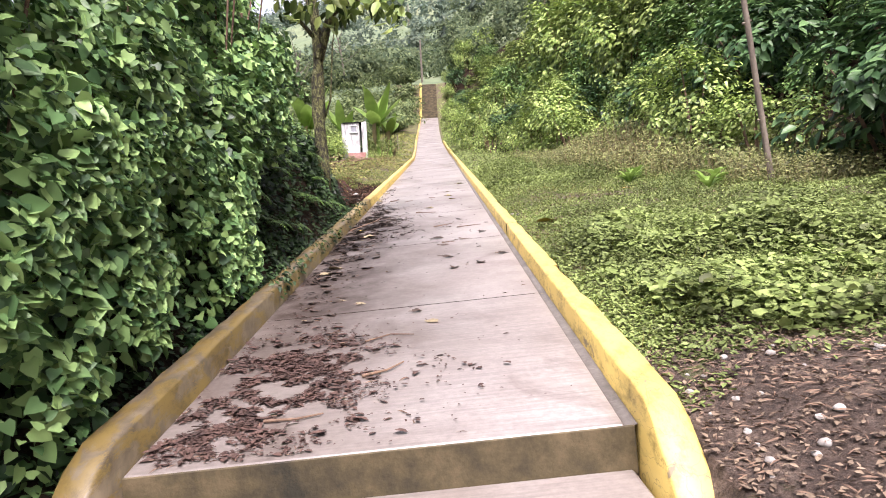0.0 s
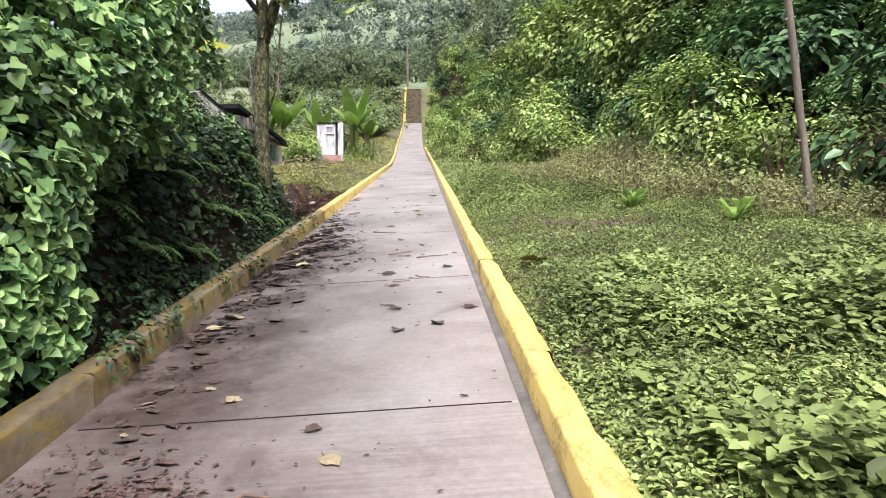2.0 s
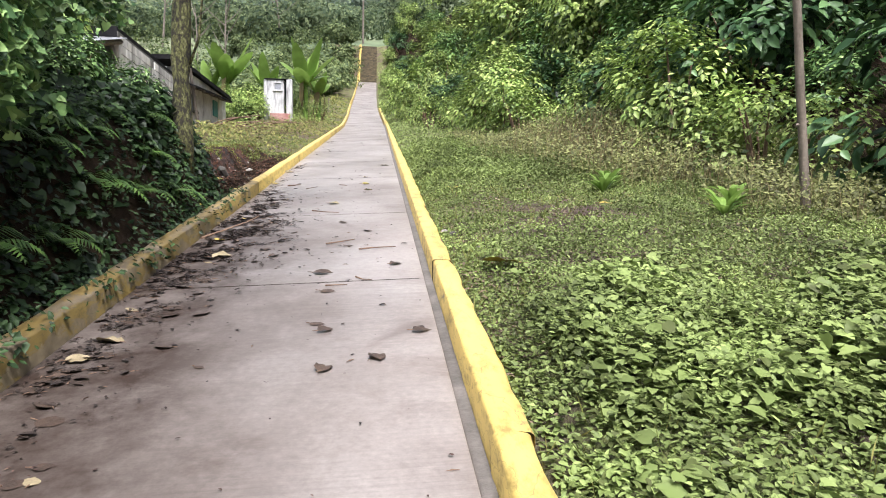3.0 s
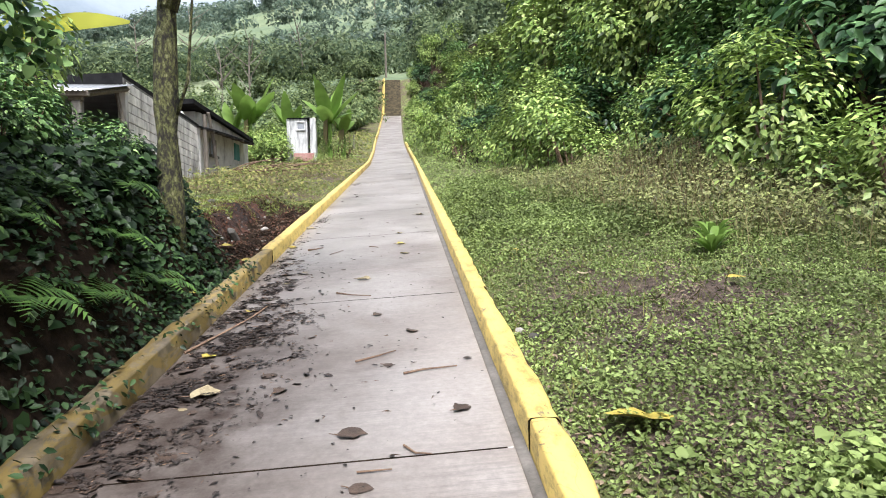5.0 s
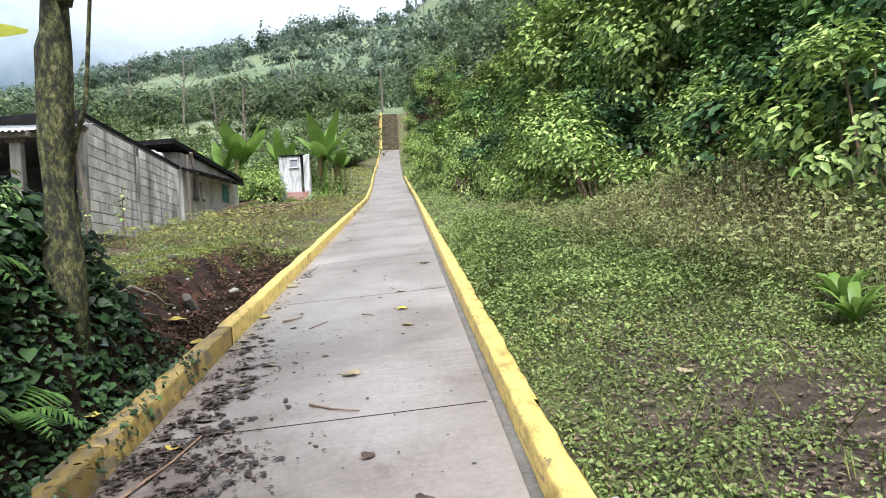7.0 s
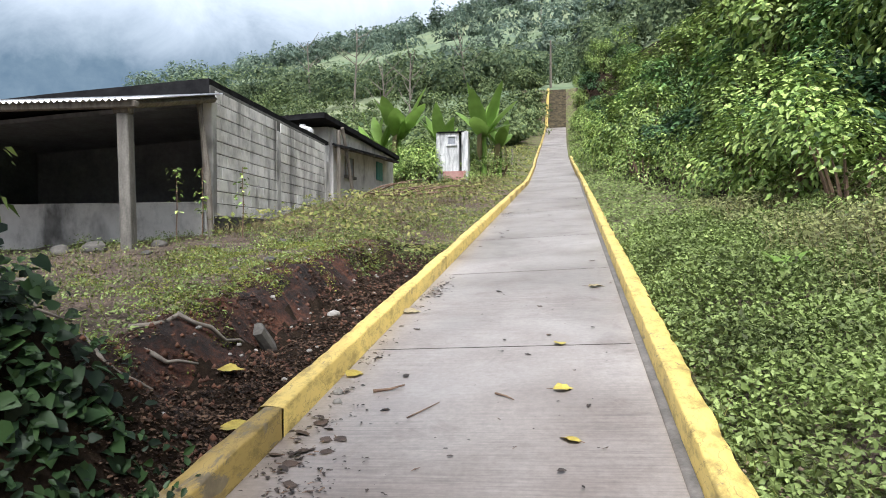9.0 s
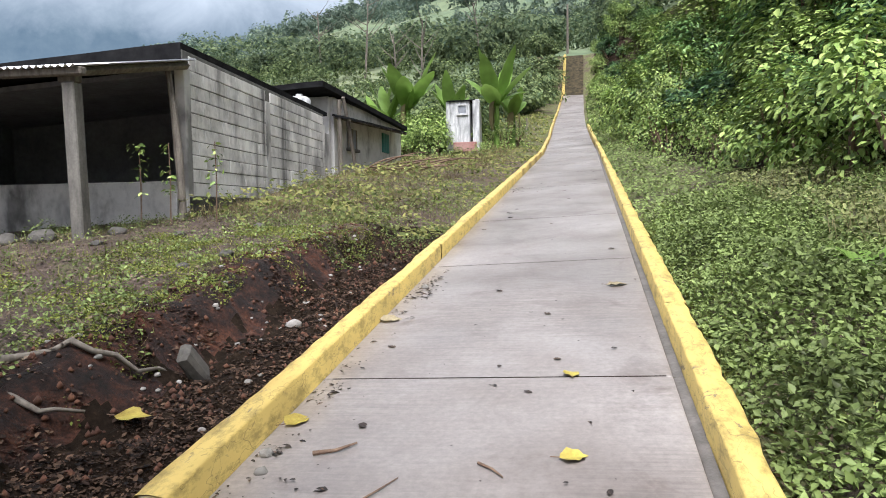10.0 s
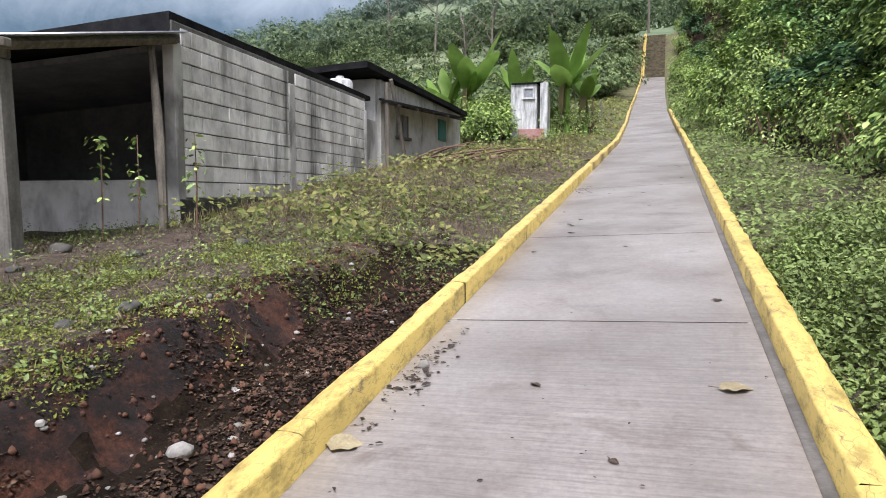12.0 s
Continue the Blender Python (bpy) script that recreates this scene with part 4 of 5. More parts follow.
def build_vine_wall():
    rng = np.random.default_rng(31)
    layers = [(19000, 0.0, 0.068), (8500, 0.25, 0.08), (5000, 0.6, 0.13)]
    Ps, Os, Ss = [], [], []
    for n, deep, size in layers:
        y = rng.uniform(0.9, 7.5, n)
        h = rng.uniform(0, 1, n) ** 0.9 * 3.5
        lump = 0.26 * wave(y, h, 1.1) + 0.18 * wave(y, h, 2.7, 1.0) + 0.08 * wave(y, h, 6.0)
        low = smooth(y, 3.2, 5.6) * 1.35
        k = (h > low + 0.25 * wave(y, h, 2.0)) & (h < 3.3 + 0.3 * wave(y, y, 1.3)) & ~((y > 6.0) & (h < 1.5 + 0.3 * (y - 6.0)))
        y, h, lump = y[k], h[k], lump[k]
        x = -1.38 - 0.10 * h - 0.3 * smooth(y, 4.5, 7.2) - deep + lump + rng.normal(0, 0.05, len(y)) + 0.28 * np.exp(-((h - 1.6) / 0.8) ** 2)
        x = np.minimum(x, -1.18)
        z = path_z(-1.0, y) + h - 0.05
        Ps.append(np.c_[x, y, z])
        Os.append(np.tile([0.85, -0.25, 0.15], (len(y), 1)) + 0.3 * rng.normal(0, 1, (len(y), 3)))
        Ss.append(np.full(len(y), size))
    P, O, S = np.concatenate(Ps), unit(np.concatenate(Os)), np.concatenate(Ss)
    stuff("vine_wall", leaf_mesh("vine_wall", P, O, S, "heart", rng, 0.62, 0.8, 0.4), M_VINE, "dense wall of broad heart-shaped vine leaves", "vine")
    # stalks within it
    V, F = [], []
    for i in range(60):
        y = rng.uniform(-2, 6.5)
        a = np.array([-1.6 - rng.uniform(0, 0.5), y, float(ground_z(-1.8, y))])
        b = a + [rng.uniform(-0.3, 0.5), rng.uniform(-0.5, 0.5), rng.uniform(1.6, 3.0)]
        r = 0.008
        q = len(V)
        for p in (a, b):
            V += [p + [r, 0, 0], p + [-r, r, 0], p + [-r, -r, 0]]
        F += [(q, q + 1, q + 4, q + 3), (q + 1, q + 2, q + 5, q + 4), (q + 2, q, q + 3, q + 5)]
    stuff("vine_stalks", mesh_np("vine_stalks", V, F), M_TWIG, "thin brown vine stalks inside the leaves", "vine")


def build_bank_cover():
    rng = np.random.default_rng(32)
    x, y = scatter(rng, 30000, -3.4, -1.17, 0.8, 11.0, lambda x, y: (patches(x, y, 1.2) + rng.uniform(-0.3, 0.3, len(x)) > 0.3) & (rng.uniform(0, 1, len(x)) < 1 - 0.75 * smooth(y, 9.9, 11.0)))
    z = ground_z(x, y) + rng.uniform(0.0, 0.22, len(x)) * (0.3 + 0.7 * smooth(-x, 1.22, 1.5))
    O = np.tile([0.6, -0.2, 0.6], (len(x), 1))
    stuff("bank_herbs", leaf_mesh("bank_herbs", np.c_[x, y, z], O, 0.058, "oval", rng, 0.5, 0.5, 0.4), M_SHADEHERB, "low bank herbs with shade in their dark colour", "plants")
    x, y = scatter(rng, 8500, -3.2, -1.3, 3.0, 10.6, lambda x, y: patches(x, y, 0.8, 3) > 0.45)
    z = ground_z(x, y) + rng.uniform(0.05, 0.34, len(x)) * smooth(-x, 1.25, 1.8)
    O = np.tile([0.6, -0.3, 0.5], (len(x), 1))
    stuff("bank_leaves", leaf_mesh("bank_leaves", np.c_[x, y, z], O, 0.078, "heart", rng, 0.45, 0.5, 0.6), M_SHADEHERB, "broad-leaved bank weeds with shade in their dark colour", "plants")
    # foliage on the brow of the bank in front of the house
    x, y = scatter(rng, 11000, -4.6, -1.5, 6.6, 10.6, lambda x, y: patches(x, y, 1.0, 5) > 0.4)
    z = ground_z(x, y) + rng.uniform(0.0, 0.75, len(x)) * patches(x, y, 1.6, 2).clip(0.1, 1) * smooth(-x, 1.4, 2.0)
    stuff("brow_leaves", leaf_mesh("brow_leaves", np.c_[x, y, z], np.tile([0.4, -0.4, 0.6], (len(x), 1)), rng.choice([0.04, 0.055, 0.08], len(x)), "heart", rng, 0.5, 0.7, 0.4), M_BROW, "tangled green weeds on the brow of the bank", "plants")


M_FERN = leaf_mat("fern_frond", (0.02, 0.045, 0.012), (0.045, 0.095, 0.02), (0.09, 0.165, 0.035), 0.5, 0.25)


def fern(rng):
    f = thing("fern", Matrix(), "green fern with arching feathery fronds on the bank", "fern", "ferns on the bank")
    for i in range(7):
        a = i * 0.9 + rng.uniform(-0.2, 0.2)
        ln = rng.uniform(0.35, 0.55)
        V, F = [], []
        for j in range(13):
            t = (j + 1) / 14
            r, z = ln * t * 0.85, ln * (0.8 * t - 0.75 * t * t)
            c, s = math.cos(a), math.sin(a)
            w = 0.13 * math.sin(math.pi * min(1, t * 0.9 + 0.12))
            for sg in (-1, 1):
                q = len(V)
                bx, by = c * r, s * r
                tx, ty = bx - s * w * sg + c * 0.03, by + c * w * sg + s * 0.03
                V += [(bx - c * 0.012, by - s * 0.012, z), (bx + c * 0.014, by + s * 0.014, z), (tx, ty, z - 0.025)]
                F.append((q, q + 1, q + 2))
        put("frond", mesh_np("frond", V, F), M_FERN, f)
    return f


def build_ferns():
    rng = np.random.default_rng(33)
    proto = fern(rng)
    spots = [(-1.55, 7.2), (-1.75, 7.5), (-1.5, 7.9), (-1.9, 8.2), (-1.6, 8.5), (-1.7, 6.6), (-1.45, 6.3), (-1.85, 6.9), (-2.0, 7.7), (-1.5, 5.6), (-1.65, 5.0), (-1.8, 8.9), (-1.45, 8.8), (-2.1, 9.0)]
    for i, (x, y) in enumerate(spots):
        m = Matrix.Translation((x, y, gz(x, y) + 0.06)) @ Matrix.Rotation(radians(25), 4, "Y") @ Matrix.Rotation(rng.uniform(0, 6.28), 4, "Z") @ Matrix.Scale(rng.uniform(0.7, 1.15), 4)
        if i == 0:
            proto.matrix_basis = m
        else:
            copy_thing(proto, m)


def build_right_cover():
    rng = np.random.default_rng(34)

    def bare(x, y):
        """Trodden brown patches and the rubble by the steps."""
        a = np.exp(-(((x - 2.3) / 0.9) ** 2 + ((y - 8.6) / 1.9) ** 2)) * 0.8
        b = np.exp(-(((x - 2.3) / 1.2) ** 2 + ((y - 0.9) / 1.0) ** 2)) * 2.2
        return a + b

    def keep(x, y):
        return patches(x, y, 1.3) + rng.uniform(-0.35, 0.35, len(x)) > 0.14 + bare(x, y) * 0.6

    x, y = scatter(rng, 400000, 1.24, 6.8, 1.5, 18.0, keep, 1.1)
    lush = smooth(y, 9.3, 11.5)
    tall = (0.03 + 0.12 * lush) + (0.24 + 0.1 * lush) * np.clip(patches(x, y, 0.8, 2), 0, 1) ** 2 * (1 - bare(x, y)).clip(0.1, 1)
    z = ground_z(x, y) + rng.uniform(0.0, 1.0, len(x)) * tall * smooth(x, 1.15, 1.6).clip(0.25, 1)
    near = y < 5.0
    up = np.tile([0, -0.15, 1.0], (len(x), 1))
    stuff("ground_herbs", leaf_mesh("ground_herbs", np.c_[x, y, z][near], up[near], 0.036, "oval", rng, 0.5, 0.4, 0.1), M_HERB, "low green herbs carpeting the ground", "plants")
    stuff("ground_herbs", leaf_mesh("ground_herbs", np.c_[x, y, z][~near], up[~near], (0.029 + 0.017 * lush)[~near], "kite", rng, 0.8, 0.4, 0.1), M_HERB, "short green weeds carpeting the ground", "plants")
    # taller broad-leaved patch beside the first stretch
    x, y = scatter(rng, 75000, 1.5, 6.5, 1.9, 6.3, lambda x, y: (patches(x, y, 0.7, 4) + rng.uniform(-0.2, 0.2, len(x)) > 0.40 + 0.25 * smooth(y, 4.8, 6.4)) & (x + 0.25 * y > 2.2))
    z = ground_z(x, y) + rng.uniform(0.02, 1, len(x)) * (0.06 + 0.36 * patches(x, y, 0.7, 4).clip(0, 1) ** 2)
    stuff("broad_herbs", leaf_mesh("broad_herbs", np.c_[x, y, z], np.tile([0, -0.2, 1.0], (len(x), 1)), rng.choice([0.028, 0.036, 0.046, 0.062], len(x)), "heart", rng, 0.45, 0.5, 0.2), M_HERB, "knee-high broad-leaved green herbs", "plants")
    # farther verge up to the far flight
    x, y = scatter(rng, 40000, 1.15, 5.0, 15.0, 76.0, lambda x, y: x - 1.15 < (np.interp(y, BUSH_Y, BUSH_X) - 0.6) * rng.uniform(0.15, 1.0, len(x)), 1.7)
    x = x + np.interp(y, CENTRE_Y, CENTRE_X)
    z = ground_z(x, y) + rng.uniform(0.0, 0.22, len(x)) * smooth(x, 1.1, 1.7).clip(0.2, 1)
    stuff("verge_herbs", leaf_mesh("verge_herbs", np.c_[x, y, z], np.tile([-0.2, -0.3, 1.0], (len(x), 1)), 0.028 + 0.0022 * y, "kite", rng, 0.5, 0.4, 0.1), M_HERB, "green weeds along the verge", "plants")
    # grass and seed stalks
    x, y = scatter(rng, 12000, 1.2, 6.4, 2.0, 18.0, lambda x, y: patches(x, y, 1.0, 7) + rng.uniform(-0.2, 0.2, len(x)) > 0.42)
    stuff("grass", blade_mesh("grass", np.c_[x, y, ground_z(x, y)], 0.12, rng, 0.6, "blade", 0.45), M_GRASS, "thin yellow-green grass between herbs", "grass")
    # weeds before the shrubs, heaped highest where the clearing narrows
    x, y = scatter(rng, 13000, 2.5, 7.6, 6.8, 20.0, lambda x, y: (x > np.interp(y, BUSH_Y, BUSH_X) - 2.3 + 0.5 * wave(x, y, 0.8)) & (x < np.interp(y, BUSH_Y, BUSH_X) + 0.8) & (patches(x, y, 0.9, 9) + rng.uniform(-0.2, 0.2, len(x)) > 0.36))
    high = 0.28 + 0.2 * patches(x, y, 0.7, 3) + 0.6 * np.exp(-((x - 4.5) / 1.1) ** 2 - ((y - 13.2) / 2.6) ** 2)
    stuff("tall_weeds", blade_mesh("tall_weeds", np.c_[x, y, ground_z(x, y)], high, rng, 0.3, "blade", 0.1), M_DRYWEED, "tall dry weed stalks before the shrubs", "weeds")
    xx, yy, hh = np.repeat(x, 6), np.repeat(y, 6), np.repeat(high, 6)
    P = np.c_[xx + rng.normal(0, 0.09, len(xx)), yy + rng.normal(0, 0.09, len(xx)), ground_z(xx, yy) + hh * rng.uniform(0.15, 1.0, len(xx))]
    stuff("weed_leaves", leaf_mesh("weed_leaves", P, np.tile([-0.2, -0.4, 0.8], (len(xx), 1)), 0.05, "oval", rng, 0.6, 0.4, 0.2), M_WEED, "small olive leaves of tall weeds before the shrubs", "weeds")


def build_left_yard():
    rng = np.random.default_rng(35)

    def edge(x, y):
        return -x - 1.25 - (0.95 + 0.25 * wave(x, y, 3.0)) * (1 - smooth(y, 14.6, 16.6))

    x, y = scatter(rng, 60000, -8.0, -1.25, 10.4, 24.0, lambda x, y: (edge(x, y) > 0) & (patches(x, y, 1.5, 1) + rng.uniform(-0.16, 0.16, len(x)) > 0.46 + 0.22 * smooth(-x, 3.2, 5.0)) & ~((x < -5.3 - 0.088 * (y - 18.15)) & (y > 18.0)), 1.2)
    z = ground_z(x, y) + rng.uniform(0, 1, len(x)) * (0.02 + 0.2 * patches(x, y, 1.5, 1).clip(0, 1) ** 2)
    stuff("yard_herbs", leaf_mesh("yard_herbs", np.c_[x, y, z], np.tile([0.1, -0.2, 1.0], (len(x), 1)), 0.034, "oval", rng, 0.8, 0.4, 0.1), M_HERB, "patchy low weeds on the earth yard", "plants")
    x, y = scatter(rng, 16000, -7.0, -1.25, 10.4, 26.0, lambda x, y: (edge(x, y) > -0.05) & (patches(x, y, 1.1, 6) + rng.uniform(-0.2, 0.2, len(x)) > 0.45) & ~((x < -5.3 - 0.088 * (y - 18.15)) & (y > 18.0)))
    stuff("grass", blade_mesh("grass", np.c_[x, y, ground_z(x, y)], 0.10, rng, 0.6, "blade", 0.45), M_GRASS, "short yellowish grass on the yard", "grass")
    # moss and creeping weeds along the lip of the cut
    x, y = scatter(rng, 60000, -4.6, -1.9, 10.8, 17.5, lambda x, y: (edge(x, y) > -0.08) & (patches(x, y, 1.3, 11) + rng.uniform(-0.14, 0.14, len(x)) + 0.12 * np.exp(-((edge(x, y) - 0.3) / 0.5) ** 2) > 0.55))
    stuff("moss", leaf_mesh("moss", np.c_[x, y, ground_z(x, y) + rng.uniform(0.0, 0.035, len(x))], np.tile([0.1, -0.2, 1.0], (len(x), 1)), 0.022, "kite", rng, 0.9, 0.4, 0.1), M_MOSS, "yellow-green moss and creeping weeds on the earth", "moss")
    # brown weeds and scrub between the yard and the outhouse
    x, y = scatter(rng, 30000, -6.6, -1.3, 17.5, 46.0, lambda x, y: (patches(x, y, 0.6, 8) + rng.uniform(-0.25, 0.25, len(x)) > 0.38) & (x > -5.9 - 0.088 * (y - 25)) , 1.3)
    h = 0.09 + (0.1 + 0.16 * smooth(y, 24, 30)) * smooth(-x, 1.6, 3.2)
    stuff("dry_weeds", blade_mesh("dry_weeds", np.c_[x, y, ground_z(x, y)], h, rng, 0.5, "blade", 0.3), M_DRYWEED, "brown dry weeds beside the path", "weeds")
    x, y = scatter(rng, 17000, -6.8, -1.25, 17.0, 60.0, lambda x, y: (patches(x, y, 0.7, 3) + rng.uniform(-0.25, 0.25, len(x)) > 0.45) & (x > -5.9 - 0.088 * (y - 25)), 1.5)
    x = x + np.interp(y, CENTRE_Y, CENTRE_X)
    z = ground_z(x, y) + rng.uniform(0.0, 0.35, len(x)) * smooth(-x, 1.3, 3.0).clip(0.15, 1)
    stuff("scrub_leaves", leaf_mesh("scrub_leaves", np.c_[x, y, z], np.tile([0.2, -0.4, 0.8], (len(x), 1)), 0.05 + 0.0025 * y, "kite", rng, 0.5, 0.4, 0.2), M_GRASS, "olive scrub leaves beside the path", "plants")
    # crumbs of soil and rotted leaves on the cut bank
    x, y = scatter(rng, 70000, -2.6, -1.18, 10.3, 17.5, lambda x, y: (patches(x, y, 2.5, 2) + rng.uniform(-0.25, 0.25, len(x)) > 0.28 + 0.42 * smooth(-x, 1.5, 1.9)))
    stuff("leaf_mould", leaf_mesh("leaf_mould", np.c_[x, y, ground_z(x, y) + 0.012], np.tile([0.1, 0, 1.0], (len(x), 1)), rng.choice([0.009, 0.013, 0.02, 0.034], len(x)), "oval", rng, 0.5, 0.6, 0.0), M_MOULD, "rotten brown leaves and crumbs of soil", "leaf litter")


def build_ground_litter():
    """Dead leaves between the weeds on both sides."""
    rng = np.random.default_rng(38)
    x, y = scatter(rng, 16000, 1.2, 5.2, 4.0, 14.0, lambda x, y: patches(x, y, 1.6, 4) + rng.uniform(-0.3, 0.3, len(x)) > 0.4)
    P = np.c_[x, y, ground_z(x, y) + rng.uniform(0.008, 0.03, len(x))]
    stuff("ground_litter", leaf_mesh("ground_litter", P, np.tile([0, 0, 1.0], (len(x), 1)), 0.036, "kite", rng, 0.5, 0.6, 0.0), M_LITTER, "dry brown leaf bits between the weeds", "leaf litter")
    x, y = scatter(rng, 14000, -6.5, -2.2, 11.0, 22.0, lambda x, y: (patches(x, y, 1.4, 4) + rng.uniform(-0.3, 0.3, len(x)) > 0.4) & ~((x < -5.3) & (y > 17.9)))
    P = np.c_[x, y, ground_z(x, y) + rng.uniform(0.008, 0.025, len(x))]
    stuff("ground_litter", leaf_mesh("ground_litter", P, np.tile([0, 0, 1.0], (len(x), 1)), 0.036, "kite", rng, 0.5, 0.6, 0.0), M_LITTER, "dry brown leaf bits on the yard", "leaf litter")
    # clods of earth fallen from the cut
    V, F = [], []
    base = np.array([(1, 0, 0), (-1, 0, 0), (0, 1, 0), (0, -1, 0), (0, 0, 1), (0, 0, -1)], float)
    faces = np.array([(0, 2, 4), (2, 1, 4), (1, 3, 4), (3, 0, 4), (2, 0, 5), (1, 2, 5), (3, 1, 5), (0, 3, 5)])
    for i in range(2400):
        x, y = rng.uniform(-2.5, -1.2), rng.uniform(10.8, 17)
        r = 0.004 + 0.026 * rng.uniform() ** 3
        V.append(base * r * rng.uniform(0.6, 1.3, (6, 3)) + [x, y, float(ground_z(x, y)) + r * 0.3])
        F.append(faces + 6 * i)
    stuff("earth_clods", mesh_np("earth_clods", np.concatenate(V), np.concatenate(F)), M_CLOD, "crumbled clods of red-brown earth", "soil")


def branch_pile():
    b = thing("branch_pile", pose(-4.1, 27.0, gz(-4.1, 27.0)), "pile of dark dry branches on the slope", "branches")
    r = random.Random(77)
    for i in range(11):
        a = (r.uniform(-1.6, 0.2), r.uniform(-1.0, 0.6), r.uniform(0.02, 0.15))
        e = (a[0] + r.uniform(0.8, 2.0), a[1] + r.uniform(-0.5, 1.2), r.uniform(0.1, 0.55))
        part("branch", tube(curved(a, e, (0, r.uniform(-0.2, 0.2), r.uniform(0, 0.15)), 5), [0.035, 0.03, 0.026, 0.02, 0.015, 0.01], 6, 0.15, i), M_TWIG, b)
    for x, y in ((-2.5, 44.5), (-2.7, 40.5)):
        p = thing("fence_post", pose(x, y, gz(x, y)), "short grey wooden fence post in the weeds", "post", "fence posts by the path")
        part("stake", tube([(0, 0, -0.2), (0.01, 0, 0.5), (0.03, 0, 1.1)], [0.06, 0.055, 0.05], 7, 0.1, 3), M_WOOD, p)


M_LITTER = plain("dry_leaf_litter", (0.065, 0.044, 0.028), (0.29, 0.215, 0.145), 0.8, 14)


def build_far_slopes():
    """Scrub and woods on the hillside."""
    rng = np.random.default_rng(36)
    P, O, S = [], [], []

    def crown(x, y, r, h, n, s):
        z0 = float(ground_z(x, y))
        c = rng.normal(0, 1, (n, 3))
        c = unit(c) * rng.uniform(0.6, 1.05, (n, 1)) * np.array([r, r, h * 0.5])
        c += 0.25 * r * np.sin(c * 3 / r + x)
        P.append(c + [x, y, z0 + h * 0.55])
        O.append(unit(c + [0, 0, 0.2]))
        S.append(np.full(n, s))

    for i in range(420):
        y = 130 + 195 * rng.uniform() ** 1.1
        x = rng.uniform(-0.75, 0.42) * (y - 20)
        field = patches(x * 0.02, y * 0.02 + 3, 2.0)
        pasture = 165 < y - 0.5 * (x + 40) < 235
        if y > 150 and (field > 0.62 or pasture) and rng.uniform() < 0.93:
            continue
        if abs(x + 0.5) < 3 and y < 100:
            continue
        r = rng.uniform(2.0, 4.2) * (0.55 + y / 260)
        crown(x, y, r, r * rng.uniform(1.0, 1.7), 240, r * 0.27)
    for i in range(150):
        x, y = rng.uniform(-150, -20), rng.uniform(290, 330)
        r = rng.uniform(3, 6)
        crown(x, y, r, r * rng.uniform(0.9, 1.6), 150, r * 0.3)
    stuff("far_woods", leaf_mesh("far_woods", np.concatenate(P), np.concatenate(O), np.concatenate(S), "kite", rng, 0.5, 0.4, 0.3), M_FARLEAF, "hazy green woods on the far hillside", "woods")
    P.clear(), O.clear(), S.clear()
    for i in range(430):
        y = 86 + 60 * rng.uniform()
        x = rng.uniform(-0.75, 0.42) * (y - 15)
        if abs(x + 0.5) < 3.2 and y < 100:
            continue
        r = rng.uniform(1.8, 3.6)
        crown(x, y, r, r * rng.uniform(0.9, 1.8), 320, r * 0.22)
    stuff("hillside_woods", leaf_mesh("hillside_woods", np.concatenate(P), np.concatenate(O), np.concatenate(S), "kite", rng, 0.5, 0.4, 0.3), M_NEARWOOD, "green woods on the hillside above the steps, paled toward haze", "woods")
    P.clear(), O.clear(), S.clear()
    for i in range(760):
        y = 40 + 55 * rng.uniform()
        x = -2.6 - rng.uniform() ** 1.4 * 0.7 * y
        if x > -6.5 and y < 56:
            continue
        r = rng.uniform(0.8, 2.1)
        crown(x, y, r, r * rng.uniform(0.9, 1.7), 240, 0.33)
    stuff("slope_scrub", leaf_mesh("slope_scrub", np.concatenate(P), np.concatenate(O), np.concatenate(S), "kite", rng, 0.5, 0.5, 0.3), M_SCRUB, "dense grey-green scrub on the slope", "scrub")


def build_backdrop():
    """Mountain beyond the valley, its mist and cloud top painted as a glow."""
    k = Mat("glowing_mist_mountain", 1.0)
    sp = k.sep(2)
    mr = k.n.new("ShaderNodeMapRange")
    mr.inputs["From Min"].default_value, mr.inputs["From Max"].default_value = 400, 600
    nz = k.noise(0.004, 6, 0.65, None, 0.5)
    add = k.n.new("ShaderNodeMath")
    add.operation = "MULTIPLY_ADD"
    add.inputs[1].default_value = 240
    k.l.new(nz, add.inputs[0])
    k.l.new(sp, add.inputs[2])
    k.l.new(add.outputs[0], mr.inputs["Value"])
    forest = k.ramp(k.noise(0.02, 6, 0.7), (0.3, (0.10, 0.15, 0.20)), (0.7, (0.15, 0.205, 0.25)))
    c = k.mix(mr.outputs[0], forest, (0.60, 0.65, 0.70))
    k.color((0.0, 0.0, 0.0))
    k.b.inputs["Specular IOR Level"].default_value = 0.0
    # haze brightness is emitted by the sheet itself, not lit by the sun
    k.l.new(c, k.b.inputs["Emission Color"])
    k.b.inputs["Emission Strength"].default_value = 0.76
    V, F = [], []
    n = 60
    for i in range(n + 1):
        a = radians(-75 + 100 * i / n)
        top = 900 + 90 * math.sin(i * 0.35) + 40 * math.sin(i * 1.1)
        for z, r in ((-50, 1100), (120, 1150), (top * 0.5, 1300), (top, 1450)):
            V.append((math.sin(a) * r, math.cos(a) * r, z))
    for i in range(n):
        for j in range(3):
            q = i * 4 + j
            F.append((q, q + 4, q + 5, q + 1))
    tagged(put("backdrop", mesh_np("backdrop", V, F), k.m), "glowing backdrop of a blue mountain with mist and cloud painted in", "mountain", kind="structure")


build_vine_wall()
build_bank_cover()


